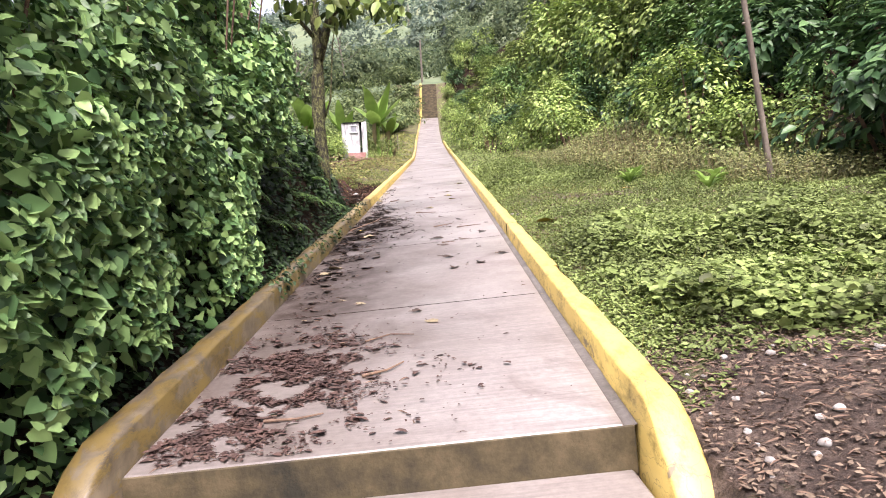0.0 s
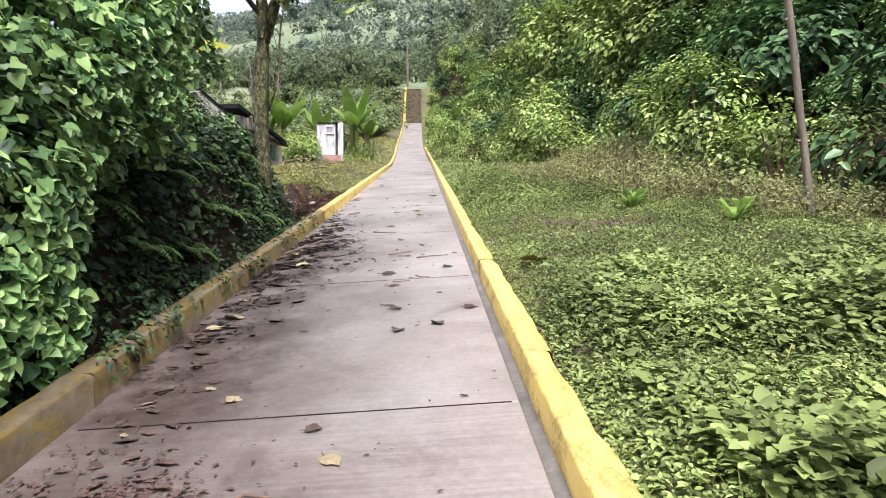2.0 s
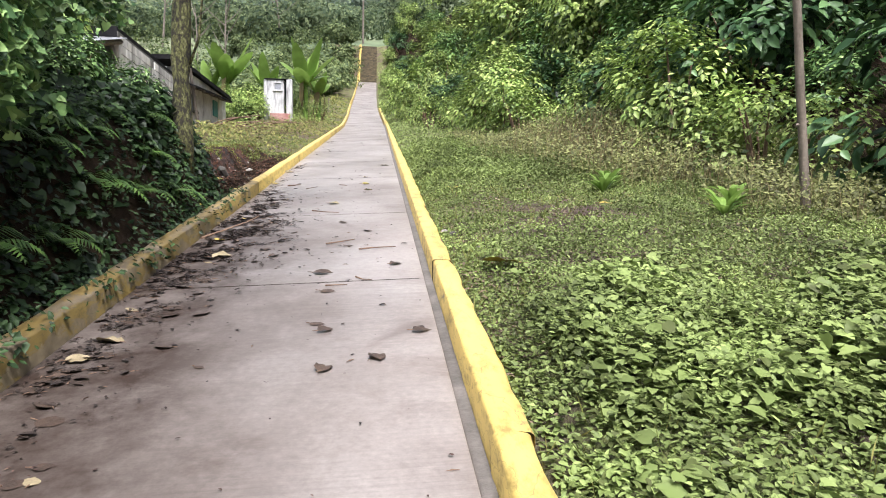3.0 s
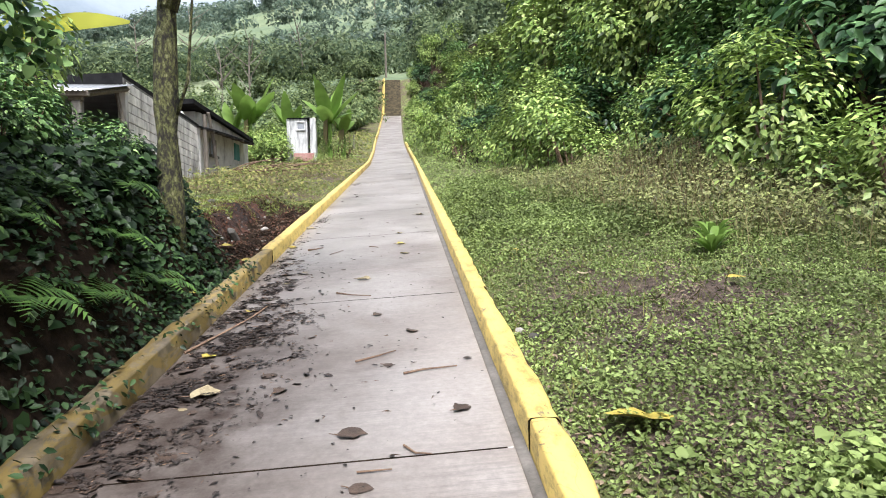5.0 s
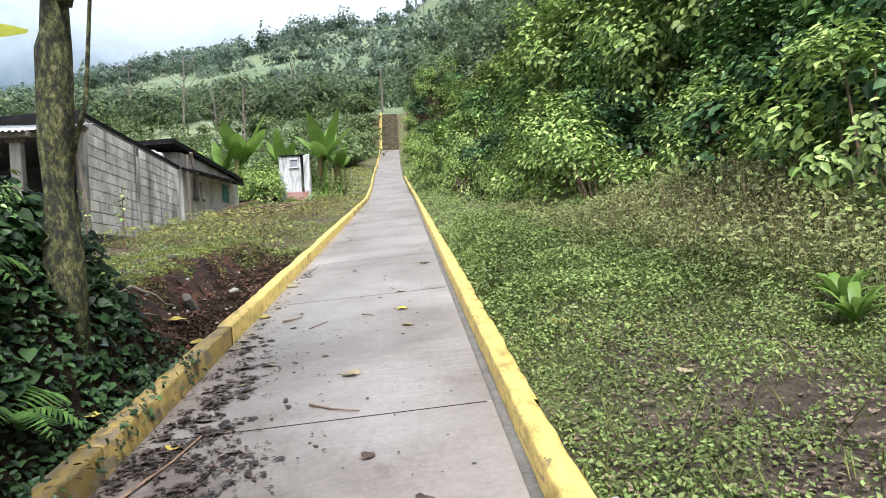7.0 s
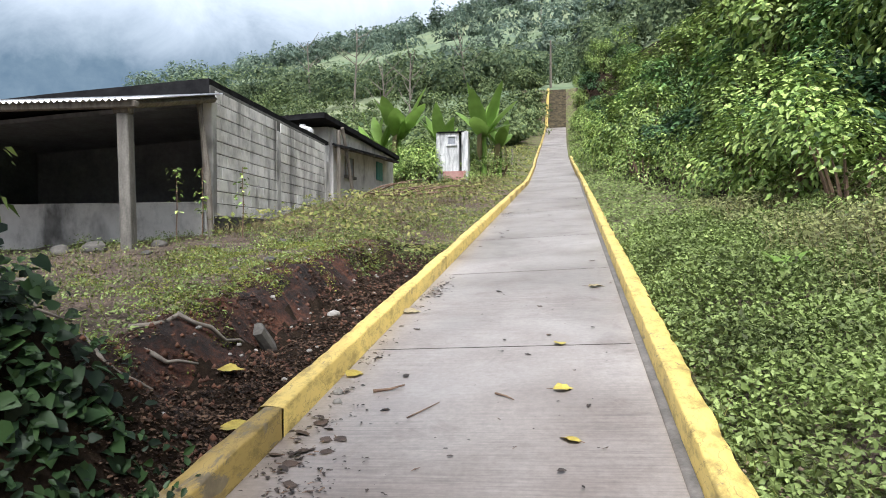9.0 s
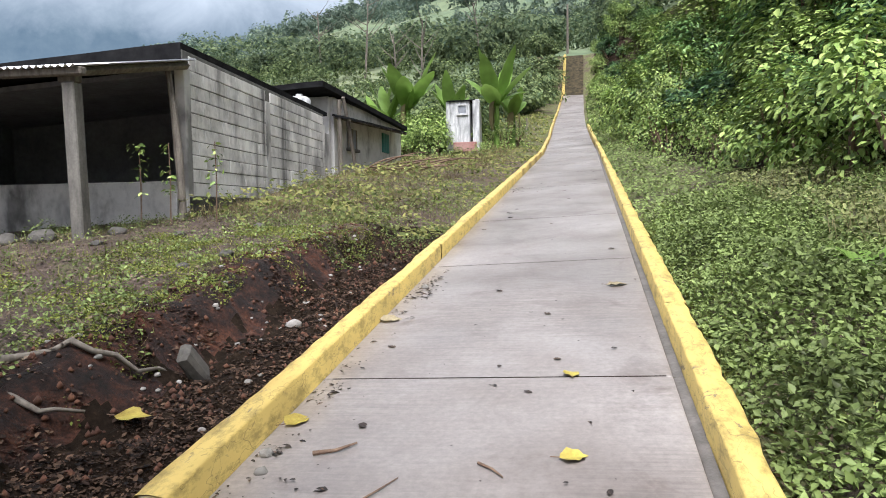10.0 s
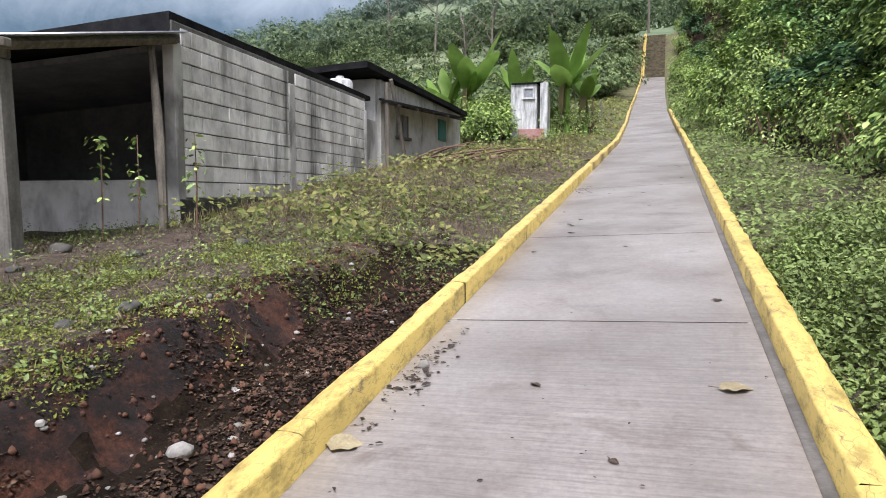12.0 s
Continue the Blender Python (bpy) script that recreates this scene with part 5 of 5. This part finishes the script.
def build_kerb_weeds():
    rng = np.random.default_rng(37)
    P = []
    for y, n, w in ((4.35, 200, 0.16), (5.0, 120, 0.2), (5.9, 90, 0.2), (6.9, 150, 0.3), (8.3, 120, 0.3), (9.2, 140, 0.25), (10.2, 90, 0.2)):
        yy = rng.normal(y, w, n)
        xx = rng.uniform(-1.2, -0.98, n)
        P.append(np.c_[xx, yy, path_z(-1.0, yy) + 0.12 + rng.uniform(-0.05, 0.09, n)])
    P = np.concatenate(P)
    stuff("kerb_weeds", leaf_mesh("kerb_weeds", P, np.tile([0.6, -0.2, 0.6], (len(P), 1)), 0.05, "oval", rng, 0.5, 0.5, 0.5), M_SHADEHERB, "small weeds spilling over the worn kerb", "plants")


build_kerb_weeds()
build_ferns()
build_right_cover()
build_left_yard()
build_ground_litter()
branch_pile()
build_far_slopes()
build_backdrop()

# ---- larger plants, one by one ----
rngb = np.random.default_rng(40)
for x, y, t, n in ((-7.4, 38.3, 3.6, 8), (-3.2, 37.6, 3.3, 9), (-5.4, 38.8, 2.6, 7), (-9.2, 39.8, 2.8, 6), (-2.6, 38.6, 2.4, 6), (-8.3, 38.0, 2.6, 6)):
    build_banana(pose(x, y, gz(x, y) + 0.1 * t), rngb, n, t)


def bare_tree(x, y, h, seed):
    """A slender leafless tree on the hillside."""
    r = random.Random(seed)
    t = thing("bare_tree", pose(x, y, gz(x, y)), "slender leafless grey tree on the hillside", "tree", "bare trees on the hillside")
    top = Vector((r.uniform(-0.6, 0.6), 0, h))
    part("trunk", tube(curved((0, 0, -0.5), top, (r.uniform(-0.3, 0.3), 0, 0), 6), np.linspace(0.16, 0.04, 7), 7, 0.1, seed), M_WOOD, t)
    for i in range(9):
        f = r.uniform(0.35, 0.95)
        a, ln = r.uniform(0, 6.28), h * r.uniform(0.18, 0.38)
        base = top * f
        tip = base + Vector((math.cos(a) * ln, math.sin(a) * ln * 0.6, ln * r.uniform(0.6, 1.1)))
        part("branch", tube(curved(base, tip, (0, 0, -0.06 * ln), 4), [0.06, 0.05, 0.04, 0.03, 0.015], 5, 0.1, i), M_WOOD, t)


for i, (x, y, h) in enumerate(((-15, 72, 8.5), (-19, 76, 7.5), (-25, 84, 9.0), (-12, 88, 7.0), (-33, 90, 8.0))):
    bare_tree(x, y, h, 300 + i)
# low leafy plants round the outhouse
for x, y, k, c in ((-6.0, 36.4, "light", 1.0), (-5.6, 35.6, "small_light", 1.2), (-3.3, 34.6, "small_light", 0.6), (-4.6, 35.2, "small_light", 0.5), (-5.5, 37.5, "light", 0.8), (-3.0, 37.9, "small_light", 1.0), (-7.0, 37.2, "light", 0.9), (-5.0, 37.2, "light", 1.0), (-4.2, 38.6, "light", 0.9), (-2.6, 39, "small_light", 1.0), (-6.6, 36.2, "small_light", 0.9), (-8.3, 37.0, "small_light", 1.1)):
    place_shrub(k, x, y, c)
# tall trees behind the shrubs on the slope
for x, y, c in ((9.8, 14, 1.0), (8.4, 19, 1.0), (7.8, 25, 1.0), (11.5, 9, 1.1), (7.4, 32, 0.95), (6.6, 40, 0.9), (13, 4, 1.1), (6.2, 50, 0.9), (5.7, 60, 1.0), (13, 17, 1.2), (11.5, 24, 1.2), (11.0, 34, 1.1), (9, 46, 1.0)):
    place_shrub("tree", x, y, c)
# dark growth behind the vine wall
for x, y, c in ((-4.2, 0.0, 1.0), (-4.4, 2.5, 1.05), (-4.3, 5.0, 0.9), (-4.0, -2.5, 1.0), (-5.8, 3.5, 1.1)):
    place_shrub("big_dark", x, y, c)
place_shrub("small_light", -3.5, 10.5, 1.1, 1.5)
# leafy weeds on the brow beside the tree
for x, y, c in ((-2.5, 8.7, 0.6), (-3.2, 9.7, 0.7), (-2.2, 9.6, 0.45), (-2.9, 8.0, 0.6), (-3.7, 8.8, 0.7)):
    place_shrub("dark", x, y, c)


def broad_plant(x, y, seed, n=15, size=0.3, label="bright green broad-leaved plant among the weeds"):
    rng = np.random.default_rng(seed)
    p = thing("broad_leaf_plant", pose(x, y, gz(x, y)), label, "plant", "broad-leaved plants in the clearing")
    for i in range(n):
        a, up = i * 2.4, rng.uniform(0.7, 1.9)
        V, F = [], []
        for j in range(7):
            f = j / 6
            r, z = size * f * 0.8, 0.05 + size * up * (f - 0.55 * f * f)
            w = size * 0.13 * math.sin(math.pi * min(0.97, f * 0.9 + 0.06))
            c, s = math.cos(a), math.sin(a)
            V += [(c * r - s * w, s * r + c * w, z + w * 0.3), (c * r, s * r, z), (c * r + s * w, s * r - c * w, z + w * 0.3)]
        for j in range(6):
            q = j * 3
            F += [(q, q + 1, q + 4, q + 3), (q + 1, q + 2, q + 5, q + 4)]
        put("leaf", mesh_np("leaf", V, F), M_BANANA, p)


for i, (x, y) in enumerate(((3.4, 9.5), (3.6, 9.9), (3.9, 7.6), (4.2, 8.0), (2.3, 13.8))):
    broad_plant(x, y, 50 + i)


def drooping_plant():
    """The tall plant on the bank whose long yellowing leaves hang into view."""
    g = gz(-3.9, 10.8)
    p = thing("broad_leaf_plant", pose(-3.9, 10.8, g), "tall plant with long yellow-green drooping leaves on the bank", "plant")
    part("stalk", tube([(0, 0, -0.2), (0.05, 0, 0.6), (0.08, 0, 3.98 - g)], [0.05, 0.045, 0.03], 8), M_HERB, p)
    for (x0, z0), (x1, z1), w, yy in (((0.06, 3.93 - g), (1.57, 4.16 - g), 0.2, -0.05), ((0.08, 3.95 - g), (0.95, 4.6 - g), 0.14, -0.1), ((0.06, 3.6 - g), (0.75, 3.32 - g), 0.1, -0.3), ((0.06, 3.9 - g), (0.25, 4.6 - g), 0.1, 0.2), ((0.06, 3.3 - g), (0.5, 3.05 - g), 0.09, -0.4)):
        V, F = [], []
        for j in range(11):
            f = j / 10
            x, z = x0 + (x1 - x0) * f, z0 + (z1 - z0) * f + 0.09 * math.sin(math.pi * f)
            ww = w * math.sin(math.pi * min(0.98, f * 0.92 + 0.05)) ** 0.8
            V += [(x, yy * f + ww * 0.5, z + ww * 0.8), (x, yy * f, z), (x, yy * f - ww * 0.5, z - ww * 0.55)]
        for j in range(10):
            q = j * 3
            F += [(q, q + 1, q + 4, q + 3), (q + 1, q + 2, q + 5, q + 4)]
        put("leaf", mesh_np("leaf", V, F), M_YGREEN, p)


M_YGREEN = leaf_mat("yellowing_leaf", (0.22, 0.27, 0.03), (0.33, 0.36, 0.04), (0.45, 0.44, 0.06), 0.45, 0.45)
drooping_plant()


# ---- far poles and wires ----
def utility_pole(x, y, h, arm, label):
    z = gz(x, y)
    p = thing("utility_pole", pose(x, y, z), label, "utility pole")
    part("shaft", tube([(0, 0, -0.5), (0, 0, h * 0.5), (0, 0, h)], [0.16, 0.14, 0.11], 8), M_WOOD, p)
    if arm:
        part("crossarm", box(3.4, 0.14, 0.16, 0.02), M_STONE, p, "pale crossarm", pose(0, 0, h - 0.6))
        for dx in (-1.5, -0.7, 0.7, 1.5):
            part("insulator", tube([(dx, 0, h - 0.44), (dx, 0, h - 0.15)], [0.07, 0.04], 6), M_STONE, p)


utility_pole(9.3, 180, 9.5, True, "dark wooden utility pole with a pale crossarm")
utility_pole(-5.8, 180, 6.0, False, "slim pale concrete utility pole")
utility_pole(-1.4, 92, 6.0, False, "slim pale concrete utility pole")


# ---- fallen leaves, twigs, stones ----
def fallen_leaf(x, y, size, mat, label, turn, on=None, lift=0.012, curl=0.25):
    """A dead leaf with a midrib fold and curled rim."""
    z = (float(path_z(x, y)) if on is None else on) + lift
    rnd = random.Random(int(x * 1000) + int(y * 100))
    V, F = [(0, 0, 0)], []
    n = 14
    for i in range(n):
        a = 2 * math.pi * i / n
        r = size * (0.45 + 0.07 * rnd.uniform(-1, 1)) * (1.25 if i == 0 else 1.0 - 0.12 * math.cos(a))
        px, py = r * math.cos(a), r * 0.8 * math.sin(a)
        V.append((px, py, curl * size * (abs(py) / size) * rnd.uniform(0.3, 1.2)))
        F.append((0, 1 + i, 1 + (i + 1) % n))
    lf = thing("fallen_leaf", pose(x, y, z, 8, 0, turn), label, "leaf", "fallen leaves")
    put("blade", mesh_np("blade", V, F), mat, lf)
    part("stalk", tube([(-size * 0.48, 0, 0.004), (-size * 0.78, size * 0.08, 0.004)], [0.003, 0.002], 5), M_TWIG, lf)


YEL, PALE, DRK = "curled yellow fallen leaf on the concrete", "pale dry fallen leaf on the concrete", "dark wet fallen leaf on the concrete"
for x, y, s, m, l, a in ((0.48, 11.92, 0.16, M_YLEAF, YEL, 20), (0.45, 12.83, 0.15, M_YLEAF, YEL, 100), (-0.93, 12.24, 0.2, M_YLEAF, YEL, 60), (0.79, 14.74, 0.2, M_PALELEAF, PALE, 10),
                         (0.52, 11.23, 0.13, M_YLEAF, YEL, 150), (0.12, 10.02, 0.17, M_PALELEAF, PALE, 0), (-0.62, 7.33, 0.24, M_PALELEAF, PALE, 30), (-0.2, 7.29, 0.13, M_DEAD, DRK, 70),
                         (0.25, 6.66, 0.17, M_DEAD, DRK, 0), (0.8, 6.85, 0.14, M_DEAD, DRK, 45), (-0.82, 5.15, 0.16, M_PALELEAF, PALE, 15), (-0.79, 5.41, 0.2, M_PALELEAF, PALE, 160),
                         (0.4, 4.88, 0.14, M_DEAD, DRK, 80), (0.65, 4.99, 0.15, M_DEAD, DRK, 110), (0.37, 5.41, 0.13, M_DEAD, DRK, 40), (0.9, 5.33, 0.13, M_DEAD, DRK, 10),
                         (-0.93, 13.94, 0.22, M_PALELEAF, PALE, 20), (-0.8, 8.0, 0.14, M_YLEAF, YEL, 50), (-0.78, 9.1, 0.13, M_YLEAF, YEL, 80), (0.1, 3.5, 0.1, M_DEAD, DRK, 30), (0.3, 8.7, 0.12, M_DEAD, DRK, 60)):
    fallen_leaf(x, y, s * 0.8, m, l, a, lift=0.006, curl=0.4)
rf = random.Random(91)
for i in range(95):
    y = rf.uniform(3.2, 11.5)
    x = max(-0.97, min(0.9, rf.gauss(-0.74, 0.15) if i % 7 else rf.uniform(-0.6, 0.9)))
    fallen_leaf(x, y, rf.uniform(0.05, 0.13), M_DEAD if i % 9 else M_PALELEAF, DRK if i % 9 else PALE, rf.uniform(0, 360), lift=0.004, curl=rf.uniform(0.02, 0.15))
for i in range(22):
    y, x = rf.uniform(11.5, 26), rf.uniform(-0.95, 0.95)
    fallen_leaf(x, y, rf.uniform(0.03, 0.08), M_DEAD, DRK, rf.uniform(0, 360), lift=0.004, curl=0.3)
G = "yellow fallen leaf lying on the weeds"
for x, y, s, a in ((1.52, 6.35, 0.3, 150), (1.68, 10.32, 0.22, 20), (-1.30, 11.28, 0.18, 30), (-1.75, 12.02, 0.17, 10), (2.0, 8.9, 0.12, 60), (3.0, 8.3, 0.14, 0), (-1.35, 9.4, 0.12, 40), (2.1, 9.9, 0.16, 100)):
    fallen_leaf(x, y, s, M_YLEAF if a != 60 else M_PALELEAF, G, a, gz(x, y), 0.06 if x > 0 else 0.04)


def twig(pts, r, label="thin brown twig on the concrete"):
    z0 = float(path_z(*pts[0]))
    t = thing("twig", pose(pts[0][0], pts[0][1], z0), label, "twig", "twigs on the path")
    P = [(x - pts[0][0], y - pts[0][1], float(path_z(x, y)) - z0 + r + 0.004) for x, y in pts]
    part("stick", tube(P, np.linspace(r, r * 0.5, len(P)), 6, 0.2, int(pts[0][1] * 10)), M_TWIG, t)


for pts, r in (([(0.5, 7.38), (0.62, 7.42), (0.82, 7.43)], 0.008), ([(0.2, 7.65), (0.33, 7.72), (0.45, 7.8)], 0.007), ([(-0.1, 9.5), (0.05, 9.38), (0.22, 9.3)], 0.008), ([(0.5, 6.5), (0.55, 6.42), (0.62, 6.4)], 0.006),
               ([(-0.7, 11.9), (-0.6, 11.93), (-0.52, 12.0)], 0.011), ([(0.08, 11.85), (0.15, 11.8), (0.2, 11.74)], 0.007), ([(-0.38, 11.5), (-0.3, 11.62), (-0.24, 11.72)], 0.005), ([(-0.55, 1.86), (-0.4, 1.85), (-0.28, 1.88)], 0.008),
               ([(-1.0, 8.1), (-0.85, 8.5), (-0.72, 8.9), (-0.66, 9.2)], 0.01), ([(-0.2, 2.9), (-0.05, 3.0), (0.1, 2.95)], 0.006), ([(-0.15, 2.3), (-0.02, 2.36), (0.06, 2.46)], 0.009), ([(0.3, 6.3), (0.45, 6.3)], 0.006)):
    twig(pts, r)


def build_mulch():
    rng = np.random.default_rng(60)
    xs, ys = [], []
    for n, cx, cy, sx, sy in ((14000, -0.6, 2.35, 0.22, 0.4), (1800, -0.8, 1.8, 0.15, 0.2), (1300, -0.3, 2.2, 0.35, 0.5), (7000, -0.82, 7.6, 0.15, 0.9), (6000, -0.62, 8.2, 0.24, 0.7), (3500, -0.78, 9.6, 0.15, 0.8), (1500, -0.8, 5.4, 0.14, 0.9),
                              (500, -0.9, 6.0, 0.08, 1.2), (300, -0.88, 14.8, 0.07, 0.5), (200, -0.85, 22.6, 0.15, 0.3), (260, -0.9, 12.2, 0.06, 0.5), (350, 0.1, 5.5, 0.5, 2.5), (300, 0.1, 10, 0.5, 3)):
        xs.append(rng.normal(cx, sx, n)), ys.append(rng.normal(cy, sy, n))
    x, y = np.concatenate(xs), np.concatenate(ys)
    k = (np.abs(x) < 1.0) & (y > NOSE + 0.03) & (patches(x, y, 4.5) + rng.uniform(-0.12, 0.12, len(x)) > 0.5)
    x, y = x[k], y[k]
    P = np.c_[x, y, path_z(x, y) + rng.uniform(0.004, 0.016, len(x))]
    low = y < 4.2
    for sel, mat in ((low, M_MULCH), (~low, M_WETLITTER)):
        stuff("leaf_litter", leaf_mesh("leaf_litter", P[sel], np.tile([0, 0, 1.0], (sel.sum(), 1)), rng.choice([0.016, 0.024, 0.036, 0.065], sel.sum(), p=[0.5, 0.3, 0.14, 0.06]), "oval", rng, 0.2, 0.8, 0.0), mat, "dark rotting leaf litter on the concrete", "leaf litter")
    b = rng.permutation(len(x))[:1900]
    Q = np.c_[x[b], y[b], path_z(x[b], y[b]) + 0.006]
    d = leaf_mesh("litter_straw", Q, np.tile([0, 0, 1.0], (len(b), 1)), 0.05, "blade", rng, 0.12, 1.5, 0.0)
    stuff("litter_straw", d, M_TWIG, "brown straw and bark shreds on the concrete", "leaf litter")
    # brown litter and straw by the steps, on the ground to the right
    x, y = rng.uniform(1.2, 4.2, 5200), rng.uniform(-0.6, 2.15, 5200)
    Q = np.c_[x, y, ground_z(x, y) + 0.012]
    stuff("litter_straw", leaf_mesh("litter_straw", Q, np.tile([0, 0, 1.0], (len(x), 1)), 0.05, "blade", rng, 0.25, 1.2, 0.0), M_TWIG, "brown straw strewn over rubble", "leaf litter")
    x, y = rng.uniform(1.2, 4.4, 6500), rng.uniform(-0.8, 2.3, 6500)
    Q = np.c_[x, y, ground_z(x, y) + rng.uniform(0.008, 0.02, len(x))]
    stuff("ground_litter", leaf_mesh("ground_litter", Q, np.tile([0, 0, 1.0], (len(x), 1)), 0.03, "kite", rng, 0.5, 0.6, 0.0), M_LITTER, "dry brown leaf bits over rubble", "leaf litter")


build_mulch()


def stone(x, y, size, mat, label, seed, group="", z=None):
    s = part("stone", rock(size, seed), mat, None, "", pose(x, y, (gz(x, y) if z is None else z) + size * 0.15, 0, 0, seed * 40))
    s.data.polygons.foreach_set("use_smooth", [seed % 2 == 0] * len(s.data.polygons))
    tagged(s, label, "stone", group)
    return s


rs = random.Random(8)
M_DARKSTONE = plain("dark_wet_rock", (0.03, 0.028, 0.024), (0.12, 0.11, 0.095), 0.8, 6)
for i in range(130):
    x, y = rs.uniform(1.3, 3.6), rs.uniform(0.2, 2.0)
    stone(x, y, rs.choice((0.008, 0.011, 0.014, 0.02)) * rs.uniform(0.7, 1.2), M_STONE, "pale rubble stone on the trodden soil", i, "rubble stones by the steps")
for i, (x, y) in enumerate(((2.62, 1.78), (2.72, 1.70), (2.58, 1.66))):
    stone(x, y, 0.02, M_STONE, "smooth white stone on the trodden soil", 90 + i, "rubble stones by the steps")
for i, (x, y, s, m) in enumerate(((-1.6, 13.64, 0.06, M_STONE), (-1.05, 15.46, 0.05, M_GREYSTONE), (-0.9, 14.9, 0.04, M_GREYSTONE), (-0.93, 11.9, 0.035, M_GREYSTONE), (-0.88, 11.75, 0.03, M_GREYSTONE),
                                  (-4.3, 16.2, 0.08, M_DARKSTONE), (-5.0, 16.0, 0.11, M_DARKSTONE), (-5.7, 15.6, 0.17, M_DARKSTONE), (-6.3, 15.7, 0.15, M_DARKSTONE), (-4.7, 15.3, 0.07, M_DARKSTONE), (-3.6, 16.9, 0.08, M_DARKSTONE),
                                  (1.3, 7.98, 0.032, M_STONE), (1.78, 7.26, 0.026, M_GREYSTONE), (1.36, 7.8, 0.04, M_DARKSTONE), (-2.6, 14.4, 0.07, M_DARKSTONE), (-2.9, 14.2, 0.06, M_DARKSTONE), (1.5, 7.1, 0.02, M_STONE))):
    on = float(path_z(x, y)) if abs(x) < 1.03 else None
    stone(x, y, s, m, "grey stone lying on the ground" if m in (M_GREYSTONE, M_DARKSTONE) else "pale rounded stone on the ground", 120 + i, z=on)
for i in range(60):
    x, y = rs.uniform(-2.5, -1.25), rs.uniform(10.8, 16.5)
    stone(x, y, rs.uniform(0.008, 0.024), rs.choice((M_STONE, M_GREYSTONE)), "small stone on the cut earth", 200 + i, "small stones on the bank")

# leaning broken block and bare roots on the bank
bm = box(0.09, 0.18, 0.26, 0.02)
for v in bm.verts:
    v.co += Vector([rs.uniform(-0.012, 0.012) for _ in range(3)])
tagged(part("broken_block", bm, M_DARKSTONE, None, "", pose(-1.78, 12.75, gz(-1.78, 12.75) - 0.05, 20, -28, 20)), "broken grey concrete block leaning on red earth", "block")


def root(pts, r, seed):
    t = thing("root", pose(*pts[0]), "bare crooked root sticking out of the bank", "root", "roots in the bank")
    o, rr, P = Vector(pts[0]), random.Random(seed), []
    for a, b in zip(pts, pts[1:]):
        for f in (0.0, 0.33, 0.67):
            P.append(Vector(a).lerp(Vector(b), f) - o + Vector([rr.uniform(-0.025, 0.025) for _ in range(3)]))
    part("wood", tube(P, np.linspace(r, r * 0.35, len(P)), 7, 0.2, seed), M_WOOD, t, "", None, True)


root([(-2.5, 12.0, gz(-2.5, 12.0) + 0.02), (-2.2, 12.15, gz(-2.2, 12.15) + 0.06), (-2.0, 12.4, gz(-2.0, 12.4) + 0.08), (-1.85, 12.7, gz(-1.85, 12.7) + 0.04)], 0.026, 1)
root([(-2.3, 11.7, gz(-2.3, 11.7)), (-2.05, 11.75, gz(-2.05, 11.75) + 0.05), (-1.85, 11.9, gz(-1.85, 11.9) + 0.09)], 0.022, 2)
root([(-2.2, 11.2, gz(-2.2, 11.2)), (-1.9, 11.1, gz(-1.9, 11.1) + 0.06), (-1.6, 11.15, gz(-1.6, 11.15) + 0.05)], 0.02, 3)
root([(-2.4, 10.9, gz(-2.4, 10.9) + 0.2), (-2.1, 10.7, gz(-2.1, 10.7) + 0.1), (-1.8, 10.75, gz(-1.8, 10.75) + 0.02)], 0.018, 4)
for i, (x, y) in enumerate(((-5.2, 16.7), (-4.9, 16.9), (-4.4, 17.2))):
    s = thing("sapling", pose(x, y, gz(x, y)), "thin young sapling before the low wall", "sapling", "saplings by the wall")
    part("stem", tube([(0, 0, -0.05), (0.02, 0, 0.5), (0.0, 0.02, 1.1)], [0.012, 0.01, 0.005], 6), M_TWIG, s)
    rr = np.random.default_rng(70 + i)
    P = np.c_[rr.normal(0, 0.07, (36, 2)), rr.uniform(0.4, 1.1, 36)]
    put("leaves", leaf_mesh("leaves", P, unit(np.c_[P[:, :2], np.full(36, 0.05)]), 0.075, "oval", rr, 0.4, 0.6, 0.5), M_BUSH, s)
